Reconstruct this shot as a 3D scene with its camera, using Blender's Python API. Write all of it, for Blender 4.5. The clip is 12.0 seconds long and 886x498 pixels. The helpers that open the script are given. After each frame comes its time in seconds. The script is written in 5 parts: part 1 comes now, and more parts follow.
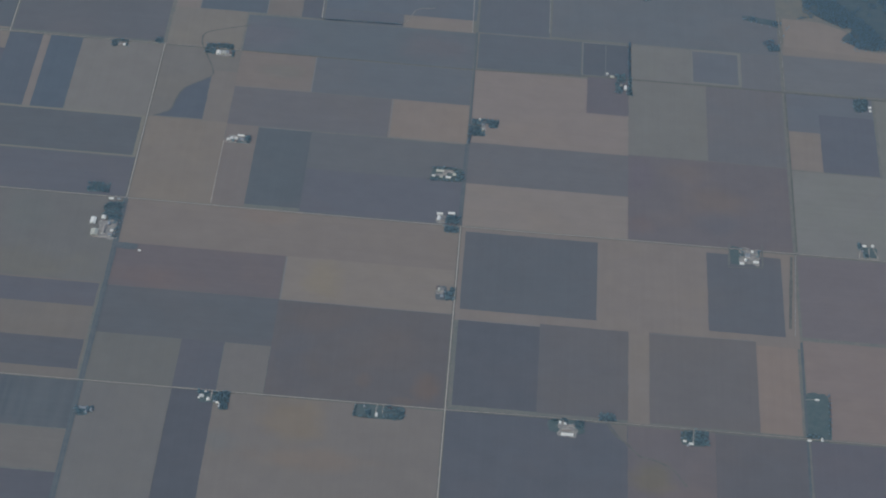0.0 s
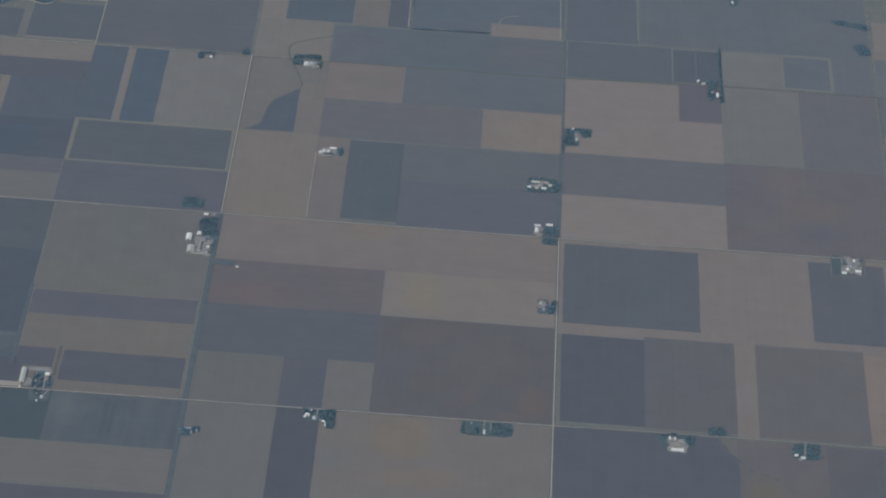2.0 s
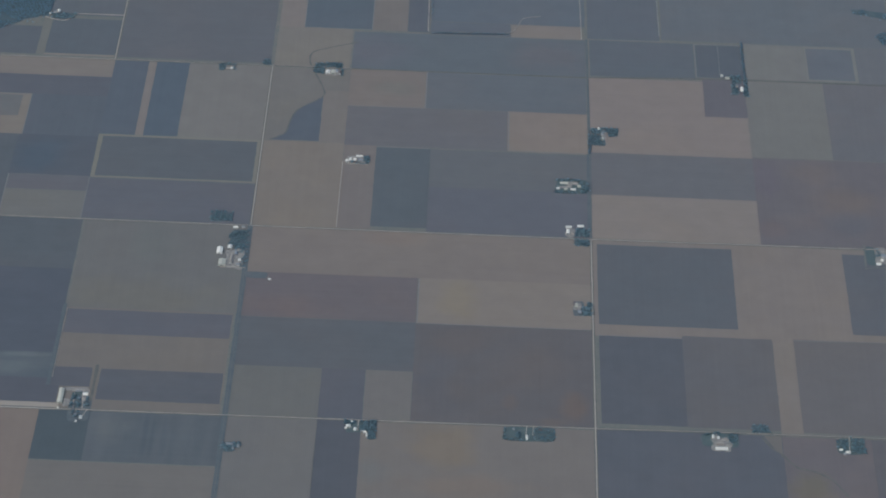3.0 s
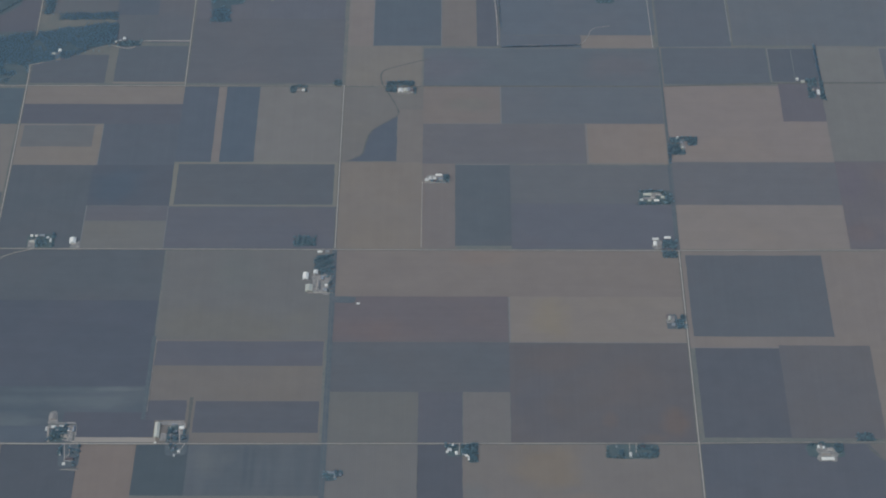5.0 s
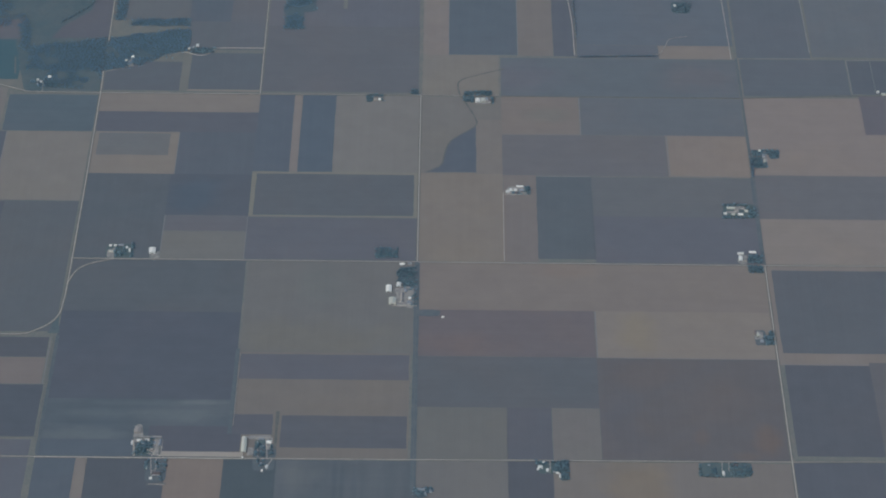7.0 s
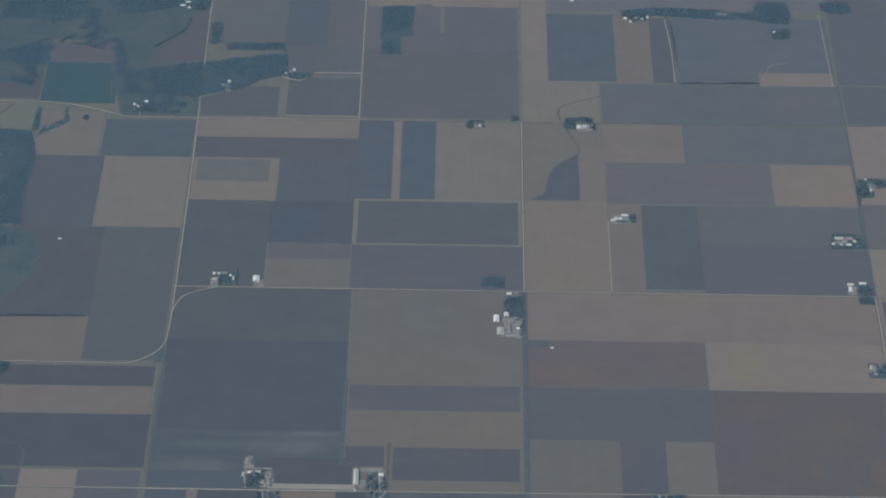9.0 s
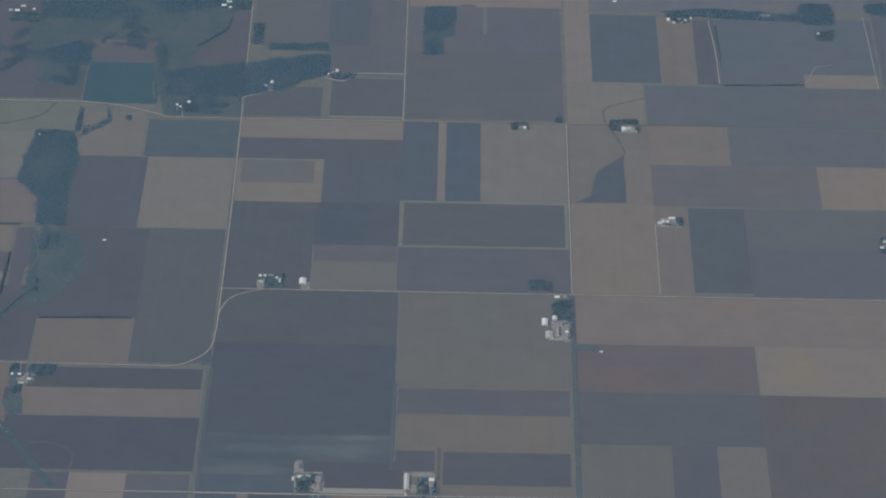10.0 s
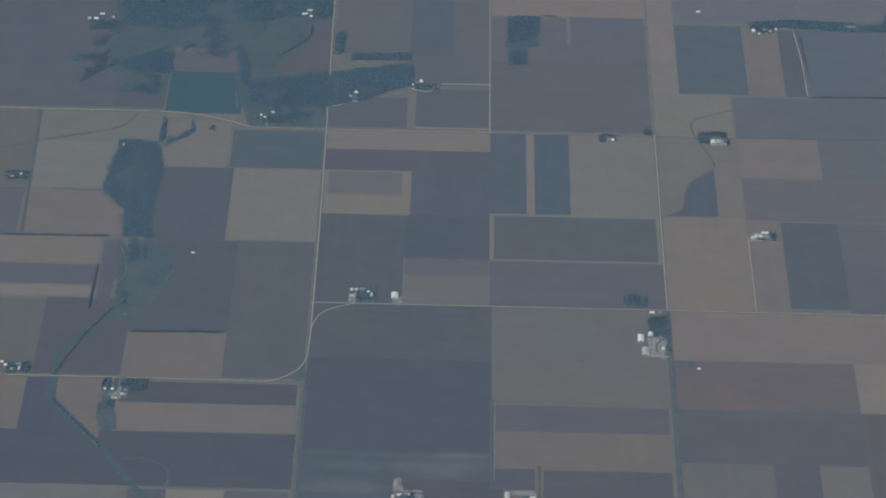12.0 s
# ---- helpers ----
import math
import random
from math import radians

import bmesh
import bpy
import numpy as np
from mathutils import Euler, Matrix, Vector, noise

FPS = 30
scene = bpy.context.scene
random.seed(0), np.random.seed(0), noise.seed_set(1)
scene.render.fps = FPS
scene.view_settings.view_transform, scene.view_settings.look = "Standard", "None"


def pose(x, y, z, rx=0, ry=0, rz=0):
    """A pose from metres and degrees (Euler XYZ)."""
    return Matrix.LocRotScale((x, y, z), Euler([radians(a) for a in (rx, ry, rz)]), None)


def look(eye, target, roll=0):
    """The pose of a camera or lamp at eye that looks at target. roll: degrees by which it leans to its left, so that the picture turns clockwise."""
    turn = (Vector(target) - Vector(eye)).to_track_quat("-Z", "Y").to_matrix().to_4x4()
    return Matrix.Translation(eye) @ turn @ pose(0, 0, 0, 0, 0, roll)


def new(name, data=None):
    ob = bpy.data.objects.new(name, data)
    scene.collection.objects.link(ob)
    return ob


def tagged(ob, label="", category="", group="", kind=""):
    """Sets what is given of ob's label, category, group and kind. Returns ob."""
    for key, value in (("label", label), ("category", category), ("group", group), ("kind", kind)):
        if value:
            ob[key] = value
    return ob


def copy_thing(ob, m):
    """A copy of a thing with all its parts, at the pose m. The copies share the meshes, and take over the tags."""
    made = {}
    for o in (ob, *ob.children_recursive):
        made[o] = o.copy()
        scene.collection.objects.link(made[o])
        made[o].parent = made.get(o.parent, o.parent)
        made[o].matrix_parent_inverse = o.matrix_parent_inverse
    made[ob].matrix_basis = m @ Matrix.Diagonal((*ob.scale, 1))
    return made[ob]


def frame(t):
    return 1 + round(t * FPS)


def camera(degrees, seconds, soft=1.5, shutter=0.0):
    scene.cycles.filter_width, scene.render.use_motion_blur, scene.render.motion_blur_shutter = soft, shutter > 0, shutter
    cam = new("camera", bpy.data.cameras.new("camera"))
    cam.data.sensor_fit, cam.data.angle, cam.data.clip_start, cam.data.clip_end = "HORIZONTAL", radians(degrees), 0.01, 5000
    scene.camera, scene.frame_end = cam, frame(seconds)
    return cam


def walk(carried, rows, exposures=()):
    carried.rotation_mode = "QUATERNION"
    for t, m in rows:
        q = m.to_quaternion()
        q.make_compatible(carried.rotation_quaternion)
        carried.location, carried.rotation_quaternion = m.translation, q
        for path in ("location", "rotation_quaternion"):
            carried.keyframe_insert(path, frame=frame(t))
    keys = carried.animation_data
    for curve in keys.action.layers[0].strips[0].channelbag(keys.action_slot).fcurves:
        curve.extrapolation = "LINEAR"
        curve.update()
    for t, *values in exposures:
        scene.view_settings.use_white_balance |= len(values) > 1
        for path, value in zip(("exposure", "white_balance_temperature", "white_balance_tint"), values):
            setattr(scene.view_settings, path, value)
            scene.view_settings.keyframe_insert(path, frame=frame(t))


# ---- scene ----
# Open farmland seen from an aircraft, built at one sixth of its size: a survey mile is 268.2 m here.
MILE = 268.2
cam = camera(14.28, 12.0, soft=2.0)
# seconds, eye x y z, yaw, pitch, roll
PATH = [
    (0.0, 267.62, -2442.58, 1426.57, 0.281, -30.697, 4.768),
    (0.5, 249.89, -2434.95, 1425.87, 0.383, -30.751, 4.763),
    (1.0, 232.15, -2427.32, 1425.18, 0.386, -30.786, 4.766),
    (1.5, 214.41, -2419.69, 1424.49, 0.485, -30.832, 4.682),
    (1.8, 203.77, -2415.11, 1424.08, 0.507, -30.884, 4.372),
    (2.0, 196.68, -2412.06, 1423.80, 0.463, -30.885, 4.035),
    (2.2, 189.58, -2409.01, 1423.52, 0.427, -30.902, 3.612),
    (2.5, 178.94, -2404.43, 1423.11, 0.316, -30.923, 3.019),
    (2.7, 171.85, -2401.38, 1422.83, 0.272, -30.940, 2.730),
    (4.3, 115.09, -2376.96, 1420.63, 0.077, -31.005, 0.145),
    (4.5, 108.00, -2373.91, 1420.35, 0.059, -30.992, 0.499),
    (5.0, 90.26, -2366.27, 1419.66, 0.144, -30.969, 0.065),
    (5.5, 72.52, -2358.65, 1418.97, 0.115, -31.000, 0.126),
    (6.0, 54.79, -2351.02, 1418.28, 0.054, -31.008, 0.289),
    (6.5, 37.05, -2343.39, 1417.59, 0.007, -31.043, 0.446),
    (7.0, 19.31, -2335.75, 1416.90, -0.010, -31.050, 0.590),
    (7.2, 12.22, -2332.70, 1416.62, 0.010, -31.034, 0.599),
    (8.8, -44.54, -2308.28, 1414.41, 0.293, -30.872, 0.607),
    (9.0, -51.63, -2305.23, 1414.13, 0.269, -30.879, 0.739),
    (9.5, -69.37, -2297.60, 1413.44, 0.312, -30.930, 0.811),
    (10.0, -87.11, -2289.97, 1412.75, 0.291, -30.989, 0.895),
    (10.5, -104.84, -2282.34, 1412.06, 0.301, -30.981, 0.956),
    (11.0, -122.58, -2274.71, 1411.37, 0.395, -30.996, 0.931),
    (11.5, -140.32, -2267.08, 1410.68, 0.362, -31.044, 1.008),
    (12.0, -158.05, -2259.45, 1409.99, 0.294, -31.074, 1.140),
]
walk(cam, [(t, pose(x, y, z, 90 + pitch, 0, yaw) @ pose(0, 0, 0, 0, 0, roll)) for t, x, y, z, yaw, pitch, roll in PATH],
     exposures=[(0.0, 0.152, 5320, 0), (12.0, 0.188, 5320, 0)])

# ---- light: hazy autumn daylight, sun in the south-west ----
SUN_HEIGHT, SUN_BEARING = 42.0, 230.0
sky = bpy.data.worlds.new("sky")
scene.world = sky
sky.use_nodes = True
sky_tex = sky.node_tree.nodes.new("ShaderNodeTexSky")
sky_tex.sky_type = "NISHITA"
sky_tex.sun_disc = False
sky_tex.sun_elevation, sky_tex.sun_rotation = radians(SUN_HEIGHT), radians(SUN_BEARING)
sky_tex.dust_density = 3.0
background = sky.node_tree.nodes["Background"]
background.inputs["Strength"].default_value = 0.15
sky.node_tree.links.new(sky_tex.outputs["Color"], background.inputs["Color"])
sun_data = bpy.data.lights.new("sun", "SUN")
sun_data.energy, sun_data.angle, sun_data.color = 1.2, radians(12.0), (1.0, 0.94, 0.86)
sun = new("sun", sun_data)
bearing, height = radians(SUN_BEARING), radians(SUN_HEIGHT)
sun.matrix_world = look((400 * math.sin(bearing) * math.cos(height), 400 * math.cos(bearing) * math.cos(height), 400 * math.sin(height)), (0, 0, 0))


# ---- materials ----
def node(tree, kind, **values):
    n = tree.nodes.new(kind)
    for key, value in values.items():
        n.inputs[key].default_value = value
    return n


def start_material(name, roughness=0.9, specular=0.25):
    m = bpy.data.materials.new(name)
    m.use_nodes = True
    tree = m.node_tree
    shader = tree.nodes["Principled BSDF"]
    shader.inputs["Roughness"].default_value = roughness
    shader.inputs["Specular IOR Level"].default_value = specular
    return m, tree, shader


def noise_at(tree, scale, stretch=(1, 1, 1), shift=None, detail=3.0, rough=0.55):
    """A noise over world metres, stretched along the axes; shift moves it from object to object."""
    geo = tree.nodes.new("ShaderNodeNewGeometry")
    mapping = node(tree, "ShaderNodeMapping", Scale=stretch)
    tree.links.new(geo.outputs["Position"], mapping.inputs["Vector"])
    tex = tree.nodes.new("ShaderNodeTexNoise")
    tex.noise_dimensions = "4D"
    tex.inputs["Scale"].default_value = scale
    tex.inputs["Detail"].default_value = detail
    tex.inputs["Roughness"].default_value = rough
    tree.links.new(mapping.outputs["Vector"], tex.inputs["Vector"])
    if shift is not None:
        gain = tree.nodes.new("ShaderNodeMath")
        gain.operation = "MULTIPLY"
        gain.inputs[1].default_value = 37.0
        tree.links.new(shift, gain.inputs[0])
        tree.links.new(gain.outputs[0], tex.inputs["W"])
    return tex.outputs["Fac"]


def spread(tree, value, low, high, out_low, out_high):
    n = tree.nodes.new("ShaderNodeMapRange")
    for i, v in enumerate((low, high, out_low, out_high)):
        n.inputs[i + 1].default_value = v
    tree.links.new(value, n.inputs[0])
    return n.outputs[0]


def blend(tree, factor, a, b):
    n = tree.nodes.new("ShaderNodeMix")
    n.data_type = "RGBA"
    for slot, v in ((6, a), (7, b)):
        if isinstance(v, tuple):
            n.inputs[slot].default_value = (*v, 1)
        else:
            tree.links.new(v, n.inputs[slot])
    if isinstance(factor, float):
        n.inputs[0].default_value = factor
    else:
        tree.links.new(factor, n.inputs[0])
    return n.outputs[2]


def times(tree, a, b):
    n = tree.nodes.new("ShaderNodeMath")
    n.operation = "MULTIPLY"
    for slot, v in ((0, a), (1, b)):
        if isinstance(v, float):
            n.inputs[slot].default_value = v
        else:
            tree.links.new(v, n.inputs[slot])
    return n.outputs[0]


def scaled(tree, colour, value):
    n = tree.nodes.new("ShaderNodeVectorMath")
    n.operation = "SCALE"
    tree.links.new(colour, n.inputs[0])
    tree.links.new(value, n.inputs["Scale"])
    return n.outputs[0]


def relief(tree, shader, height, strength, distance):
    n = node(tree, "ShaderNodeBump", Strength=strength, Distance=distance)
    tree.links.new(height, n.inputs["Height"])
    tree.links.new(n.outputs["Normal"], shader.inputs["Normal"])


def crop_material(name, base, second, along, patch=0.7, lines=0.016, spots=(), rows=0.0):
    """Tilled or harvested ground: base with wide patches of a second colour, streaks along the rows and clods; the object's colour tints each field.
    spots are soft-edged stretches of wetter, sandier or weedier soil: centre and half size in miles, and their tint; rows is the width of one swath."""
    m, tree, shader = start_material(name, 0.95, 0.2)
    info = tree.nodes.new("ShaderNodeObjectInfo")
    own = info.outputs["Random"]
    kind = name[:4]
    wide = noise_at(tree, 0.016, (0.4, 1.6, 1) if kind == "moss" else (5.0, 0.4, 1) if kind == "slat" else (1, 1, 1), own, 3.0, 0.5)
    cloud = noise_at(tree, 0.05, (1, 1, 1), own, 4.0, 0.6)
    row = (0.03, 1, 1) if along == "x" else (1, 0.03, 1)
    streak = noise_at(tree, 0.22, row, own, 2.0, 0.6)
    pass_row = (0.012, 1, 1) if along == "x" else (1, 0.012, 1)
    passes = noise_at(tree, 0.7, pass_row, own, 1.0, 0.5)
    clod = noise_at(tree, 1.6, (1, 1, 1), None, 3.0, 0.7)
    smeared = kind in ("moss", "slat")
    colour = blend(tree, times(tree, spread(tree, wide, 0.42 if smeared else 0.47, 0.62 if smeared else 0.72, 0.0, 1.0), patch), base, second)
    geo = tree.nodes.new("ShaderNodeNewGeometry")
    ragged = noise_at(tree, 0.045, (1, 1, 1), own, 4.0, 0.6)
    for u, v, du, dv, tint in spots:
        away = node(tree, "ShaderNodeMapping", Location=(-u / du, -v / dv, 0), Scale=(1 / (MILE * du), 1 / (MILE * dv), 0))
        tree.links.new(geo.outputs["Position"], away.inputs["Vector"])
        length = tree.nodes.new("ShaderNodeVectorMath")
        length.operation = "LENGTH"
        tree.links.new(away.outputs["Vector"], length.inputs[0])
        total = tree.nodes.new("ShaderNodeMath")
        total.operation = "ADD"
        tree.links.new(length.outputs["Value"], total.inputs[0])
        tree.links.new(spread(tree, ragged, 0.25, 0.75, -0.45, 0.45), total.inputs[1])
        tinted = tree.nodes.new("ShaderNodeVectorMath")
        tinted.operation = "MULTIPLY"
        tinted.inputs[1].default_value = tint
        tree.links.new(colour, tinted.inputs[0])
        colour = blend(tree, spread(tree, total.outputs[0], 0.45, 1.25, 1.0, 0.0), colour, tinted.outputs[0])
    shade = times(tree, times(tree, spread(tree, cloud, 0.3, 0.7, 0.955, 1.045), spread(tree, streak, 0.3, 0.7, 1 - lines, 1 + lines)),
                  times(tree, spread(tree, passes, 0.3, 0.7, 1 - 0.6 * lines, 1 + 0.6 * lines), spread(tree, clod, 0.3, 0.7, 0.982, 1.018)))
    if rows:
        swath = node(tree, "ShaderNodeTexWave", Scale=math.tau / 20 / rows, Distortion=1.2)
        swath.bands_direction = "X" if along == "y" else "Y"
        tree.links.new(geo.outputs["Position"], swath.inputs["Vector"])
        shade = times(tree, shade, spread(tree, swath.outputs["Fac"], 0.1, 0.9, 0.955, 1.045))
    own_tint = tree.nodes.new("ShaderNodeVectorMath")
    own_tint.operation = "MULTIPLY"
    tree.links.new(info.outputs["Color"], own_tint.inputs[0])
    tree.links.new(scaled(tree, colour, shade), own_tint.inputs[1])
    tree.links.new(own_tint.outputs[0], shader.inputs["Base Color"])
    relief(tree, shader, clod, 0.2, 0.1)
    return m


# Haze is put into these base colours by keeping their contrast low.
CROPS = {
    "straw": ((0.208, 0.162, 0.127), (0.217, 0.165, 0.122)),
    "bright": ((0.310, 0.248, 0.190), (0.325, 0.255, 0.185)),
    "ash": ((0.148, 0.136, 0.124), (0.154, 0.138, 0.124)),
    "khaki": ((0.190, 0.150, 0.120), (0.198, 0.154, 0.116)),
    "pale": ((0.170, 0.149, 0.121), (0.166, 0.150, 0.116)),
    "dun": ((0.144, 0.129, 0.108), (0.150, 0.131, 0.104)),
    "mid": ((0.130, 0.121, 0.116), (0.140, 0.121, 0.111)),
    "taupe": ((0.136, 0.119, 0.111), (0.142, 0.120, 0.106)),
    "mauve": ((0.128, 0.116, 0.113), (0.136, 0.117, 0.111)),
    "soil": ((0.111, 0.102, 0.101), (0.121, 0.105, 0.099)),
    "umber": ((0.108, 0.102, 0.099), (0.117, 0.104, 0.098)),
    "dark": ((0.101, 0.102, 0.105), (0.106, 0.102, 0.105)),
    "ink": ((0.091, 0.090, 0.093), (0.098, 0.093, 0.095)),
    "clay": ((0.122, 0.105, 0.097), (0.148, 0.114, 0.094)),
    "rust": ((0.130, 0.109, 0.101), (0.160, 0.121, 0.099)),
    "moss": ((0.101, 0.101, 0.100), (0.158, 0.145, 0.131)),
    "slate": ((0.096, 0.097, 0.099), (0.118, 0.114, 0.113)),
    "green": ((0.068, 0.099, 0.108), (0.075, 0.103, 0.110)),
}
CROP = {(kind, along): crop_material(f"{kind}_ground_{along}", a, b, along, {"clay": 0.9, "rust": 0.9, "moss": 0.9, "slate": 0.45}.get(kind, 0.7))
        for kind, (a, b) in CROPS.items() for along in "xy"}


def plain_material(name, a, b, scale, roughness=0.9, specular=0.25, bump=0.2, fine=6.0):
    m, tree, shader = start_material(name, roughness, specular)
    big = noise_at(tree, scale, (1, 1, 1), None, 4.0, 0.6)
    small = noise_at(tree, scale * fine, (1, 1, 1), None, 3.0, 0.6)
    colour = blend(tree, spread(tree, big, 0.35, 0.65, 0.0, 1.0), a, b)
    tree.links.new(scaled(tree, colour, spread(tree, small, 0.3, 0.7, 0.9, 1.1)), shader.inputs["Base Color"])
    relief(tree, shader, small, bump, 0.05)
    return m


def roof_material(name, a, b, along, roughness, specular):
    """Ribbed sheet roofing with stains running down it."""
    m, tree, shader = start_material(name, roughness, specular)
    stain = noise_at(tree, 0.9, (1, 1, 1), None, 4.0, 0.65)
    ribs = noise_at(tree, 5.0, (1, 0.02, 0.02) if along == "x" else (0.02, 1, 0.02), None, 1.0)
    info = tree.nodes.new("ShaderNodeObjectInfo")
    colour = blend(tree, spread(tree, stain, 0.4, 0.75, 0.0, 1.0), a, b)
    shade = times(tree, spread(tree, ribs, 0.3, 0.7, 0.94, 1.04), spread(tree, info.outputs["Random"], 0, 1, 0.85, 1.05))
    tree.links.new(scaled(tree, colour, shade), shader.inputs["Base Color"])
    relief(tree, shader, ribs, 0.3, 0.03)
    return m


def leaf_material(name, a, b, vary=0.12):
    m, tree, shader = start_material(name, 0.7, 0.35)
    geo = tree.nodes.new("ShaderNodeNewGeometry")
    info = tree.nodes.new("ShaderNodeObjectInfo")
    clump = noise_at(tree, 0.12, (1, 1, 1), None, 2.0)
    colour = blend(tree, geo.outputs["Random Per Island"], a, b)
    shade = times(tree, spread(tree, info.outputs["Random"], 0, 1, 1 - vary, 1 + vary), spread(tree, clump, 0.3, 0.7, 0.85, 1.15))
    colour = scaled(tree, colour, shade)
    tree.links.new(colour, shader.inputs["Base Color"])
    thin = tree.nodes.new("ShaderNodeBsdfTranslucent")
    tree.links.new(colour, thin.inputs["Color"])
    mix = tree.nodes.new("ShaderNodeMixShader")
    mix.inputs[0].default_value = 0.4
    tree.links.new(shader.outputs[0], mix.inputs[1])
    tree.links.new(thin.outputs[0], mix.inputs[2])
    tree.links.new(mix.outputs[0], tree.nodes["Material Output"].inputs["Surface"])
    return m


GRASS = plain_material("field_margin_grass", (0.165, 0.142, 0.112), (0.135, 0.128, 0.105), 0.08)
VERGE = plain_material("road_verge_grass", (0.100, 0.096, 0.080), (0.140, 0.122, 0.098), 0.12)
RANK = plain_material("rank_verge_grass", (0.090, 0.098, 0.096), (0.114, 0.113, 0.106), 0.10)
LAWN = plain_material("lawn_grass", (0.074, 0.094, 0.088), (0.098, 0.108, 0.096), 0.15)
MEADOW = plain_material("rough_pasture", (0.074, 0.094, 0.092), (0.104, 0.110, 0.100), 0.035)
SHRUB = plain_material("ditch_grass", (0.069, 0.089, 0.090), (0.092, 0.106, 0.103), 0.12)
GRAVEL = plain_material("road_gravel", (0.400, 0.320, 0.240), (0.310, 0.252, 0.195), 0.25)
MARGIN = plain_material("dry_field_margin", (0.190, 0.170, 0.148), (0.158, 0.146, 0.128), 0.2)
DULL = plain_material("lane_dirt", (0.150, 0.134, 0.112), (0.120, 0.112, 0.098), 0.2)
YARD = plain_material("yard_gravel", (0.300, 0.250, 0.200), (0.170, 0.152, 0.128), 0.25)
ROOF = {}
for roof_name, roof_a, roof_b in (("white", (0.66, 0.58, 0.46), (0.54, 0.47, 0.37)), ("cream", (0.44, 0.39, 0.29), (0.36, 0.31, 0.23)),
                                  ("tan", (0.27, 0.22, 0.17), (0.21, 0.17, 0.14)), ("grey", (0.23, 0.22, 0.21), (0.17, 0.165, 0.16)),
                                  ("brown", (0.12, 0.085, 0.07), (0.09, 0.07, 0.06))):
    for roof_along in "xy":
        ROOF[roof_name, roof_along] = roof_material(f"{roof_name}_roofing_{roof_along}", roof_a, roof_b, roof_along, 0.5, 0.4)
WALL = {"white": plain_material("white_siding", (0.52, 0.48, 0.42), (0.44, 0.40, 0.35), 0.8, 0.7),
        "cream": plain_material("cream_siding", (0.44, 0.40, 0.31), (0.36, 0.33, 0.26), 0.8, 0.7),
        "tan": plain_material("tan_siding", (0.30, 0.25, 0.19), (0.25, 0.20, 0.16), 0.8, 0.7),
        "grey": plain_material("grey_siding", (0.28, 0.27, 0.25), (0.22, 0.21, 0.20), 0.8, 0.7),
        "brown": plain_material("brown_boarding", (0.16, 0.11, 0.085), (0.12, 0.085, 0.07), 0.8, 0.8)}
DOOR = plain_material("door_boards", (0.20, 0.18, 0.165), (0.15, 0.14, 0.13), 1.5, 0.7)
BRICK = plain_material("chimney_brick", (0.22, 0.12, 0.09), (0.17, 0.10, 0.08), 3.0)
BARK = plain_material("bark", (0.11, 0.09, 0.075), (0.08, 0.068, 0.058), 2.0)
# Air haze is put into the leaf colours: paler, bluer, most in the woods.
LEAF = leaf_material("hazed_tree_leaves", (0.134, 0.187, 0.200), (0.160, 0.208, 0.214))
HEDGE_LEAF = leaf_material("hazed_hedgerow_leaves", (0.128, 0.172, 0.200), (0.150, 0.190, 0.210))
WOOD_LEAF = leaf_material("hazed_woodland_leaves", (0.146, 0.211, 0.248), (0.164, 0.225, 0.254), 0.04)


# ---- builders ----
def mesh_of(name, bm, *materials):
    data = bpy.data.meshes.new(name)
    bm.to_mesh(data)
    bm.free()
    for m in materials:
        data.materials.append(m)
    return data


def part(name, bm, material, parent, label=""):
    ob = new(name, mesh_of(name, bm, material))
    ob.parent = parent
    return tagged(ob, label=label)


def outline(corners, step, wobble, seed):
    """The corners' outline, broken into short pieces that waver a little."""
    rows = []
    for k, a in enumerate(corners):
        b = corners[(k + 1) % len(corners)]
        length = math.dist(a, b)
        count = max(1, round(length / step))
        for i in range(count):
            x, y = a[0] + (b[0] - a[0]) * i / count, a[1] + (b[1] - a[1]) * i / count
            n = noise.noise_vector(Vector((x * 0.11, y * 0.11, seed)))
            rows.append((x + wobble * n.x, y + wobble * n.y))
    return rows


def sheet(corners, top, step=7.0, wobble=0.5, seed=0.0):
    """A slab of ground with a wavering outline; its sides go down into the soil."""
    bm = bmesh.new()
    ring = outline(corners, step, wobble, seed)
    upper = [bm.verts.new((x, y, top)) for x, y in ring]
    lower = [bm.verts.new((x, y, -0.05)) for x, y in ring]
    face = bm.faces.new(upper)
    if face.normal.z < 0 or sum(a[0] * b[1] - b[0] * a[1] for a, b in zip(ring, ring[1:] + ring[:1])) < 0:
        face.normal_flip()
    for i in range(len(ring)):
        j = (i + 1) % len(ring)
        bm.faces.new((upper[i], lower[i], lower[j], upper[j]))
    bmesh.ops.recalc_face_normals(bm, faces=bm.faces)
    return bm


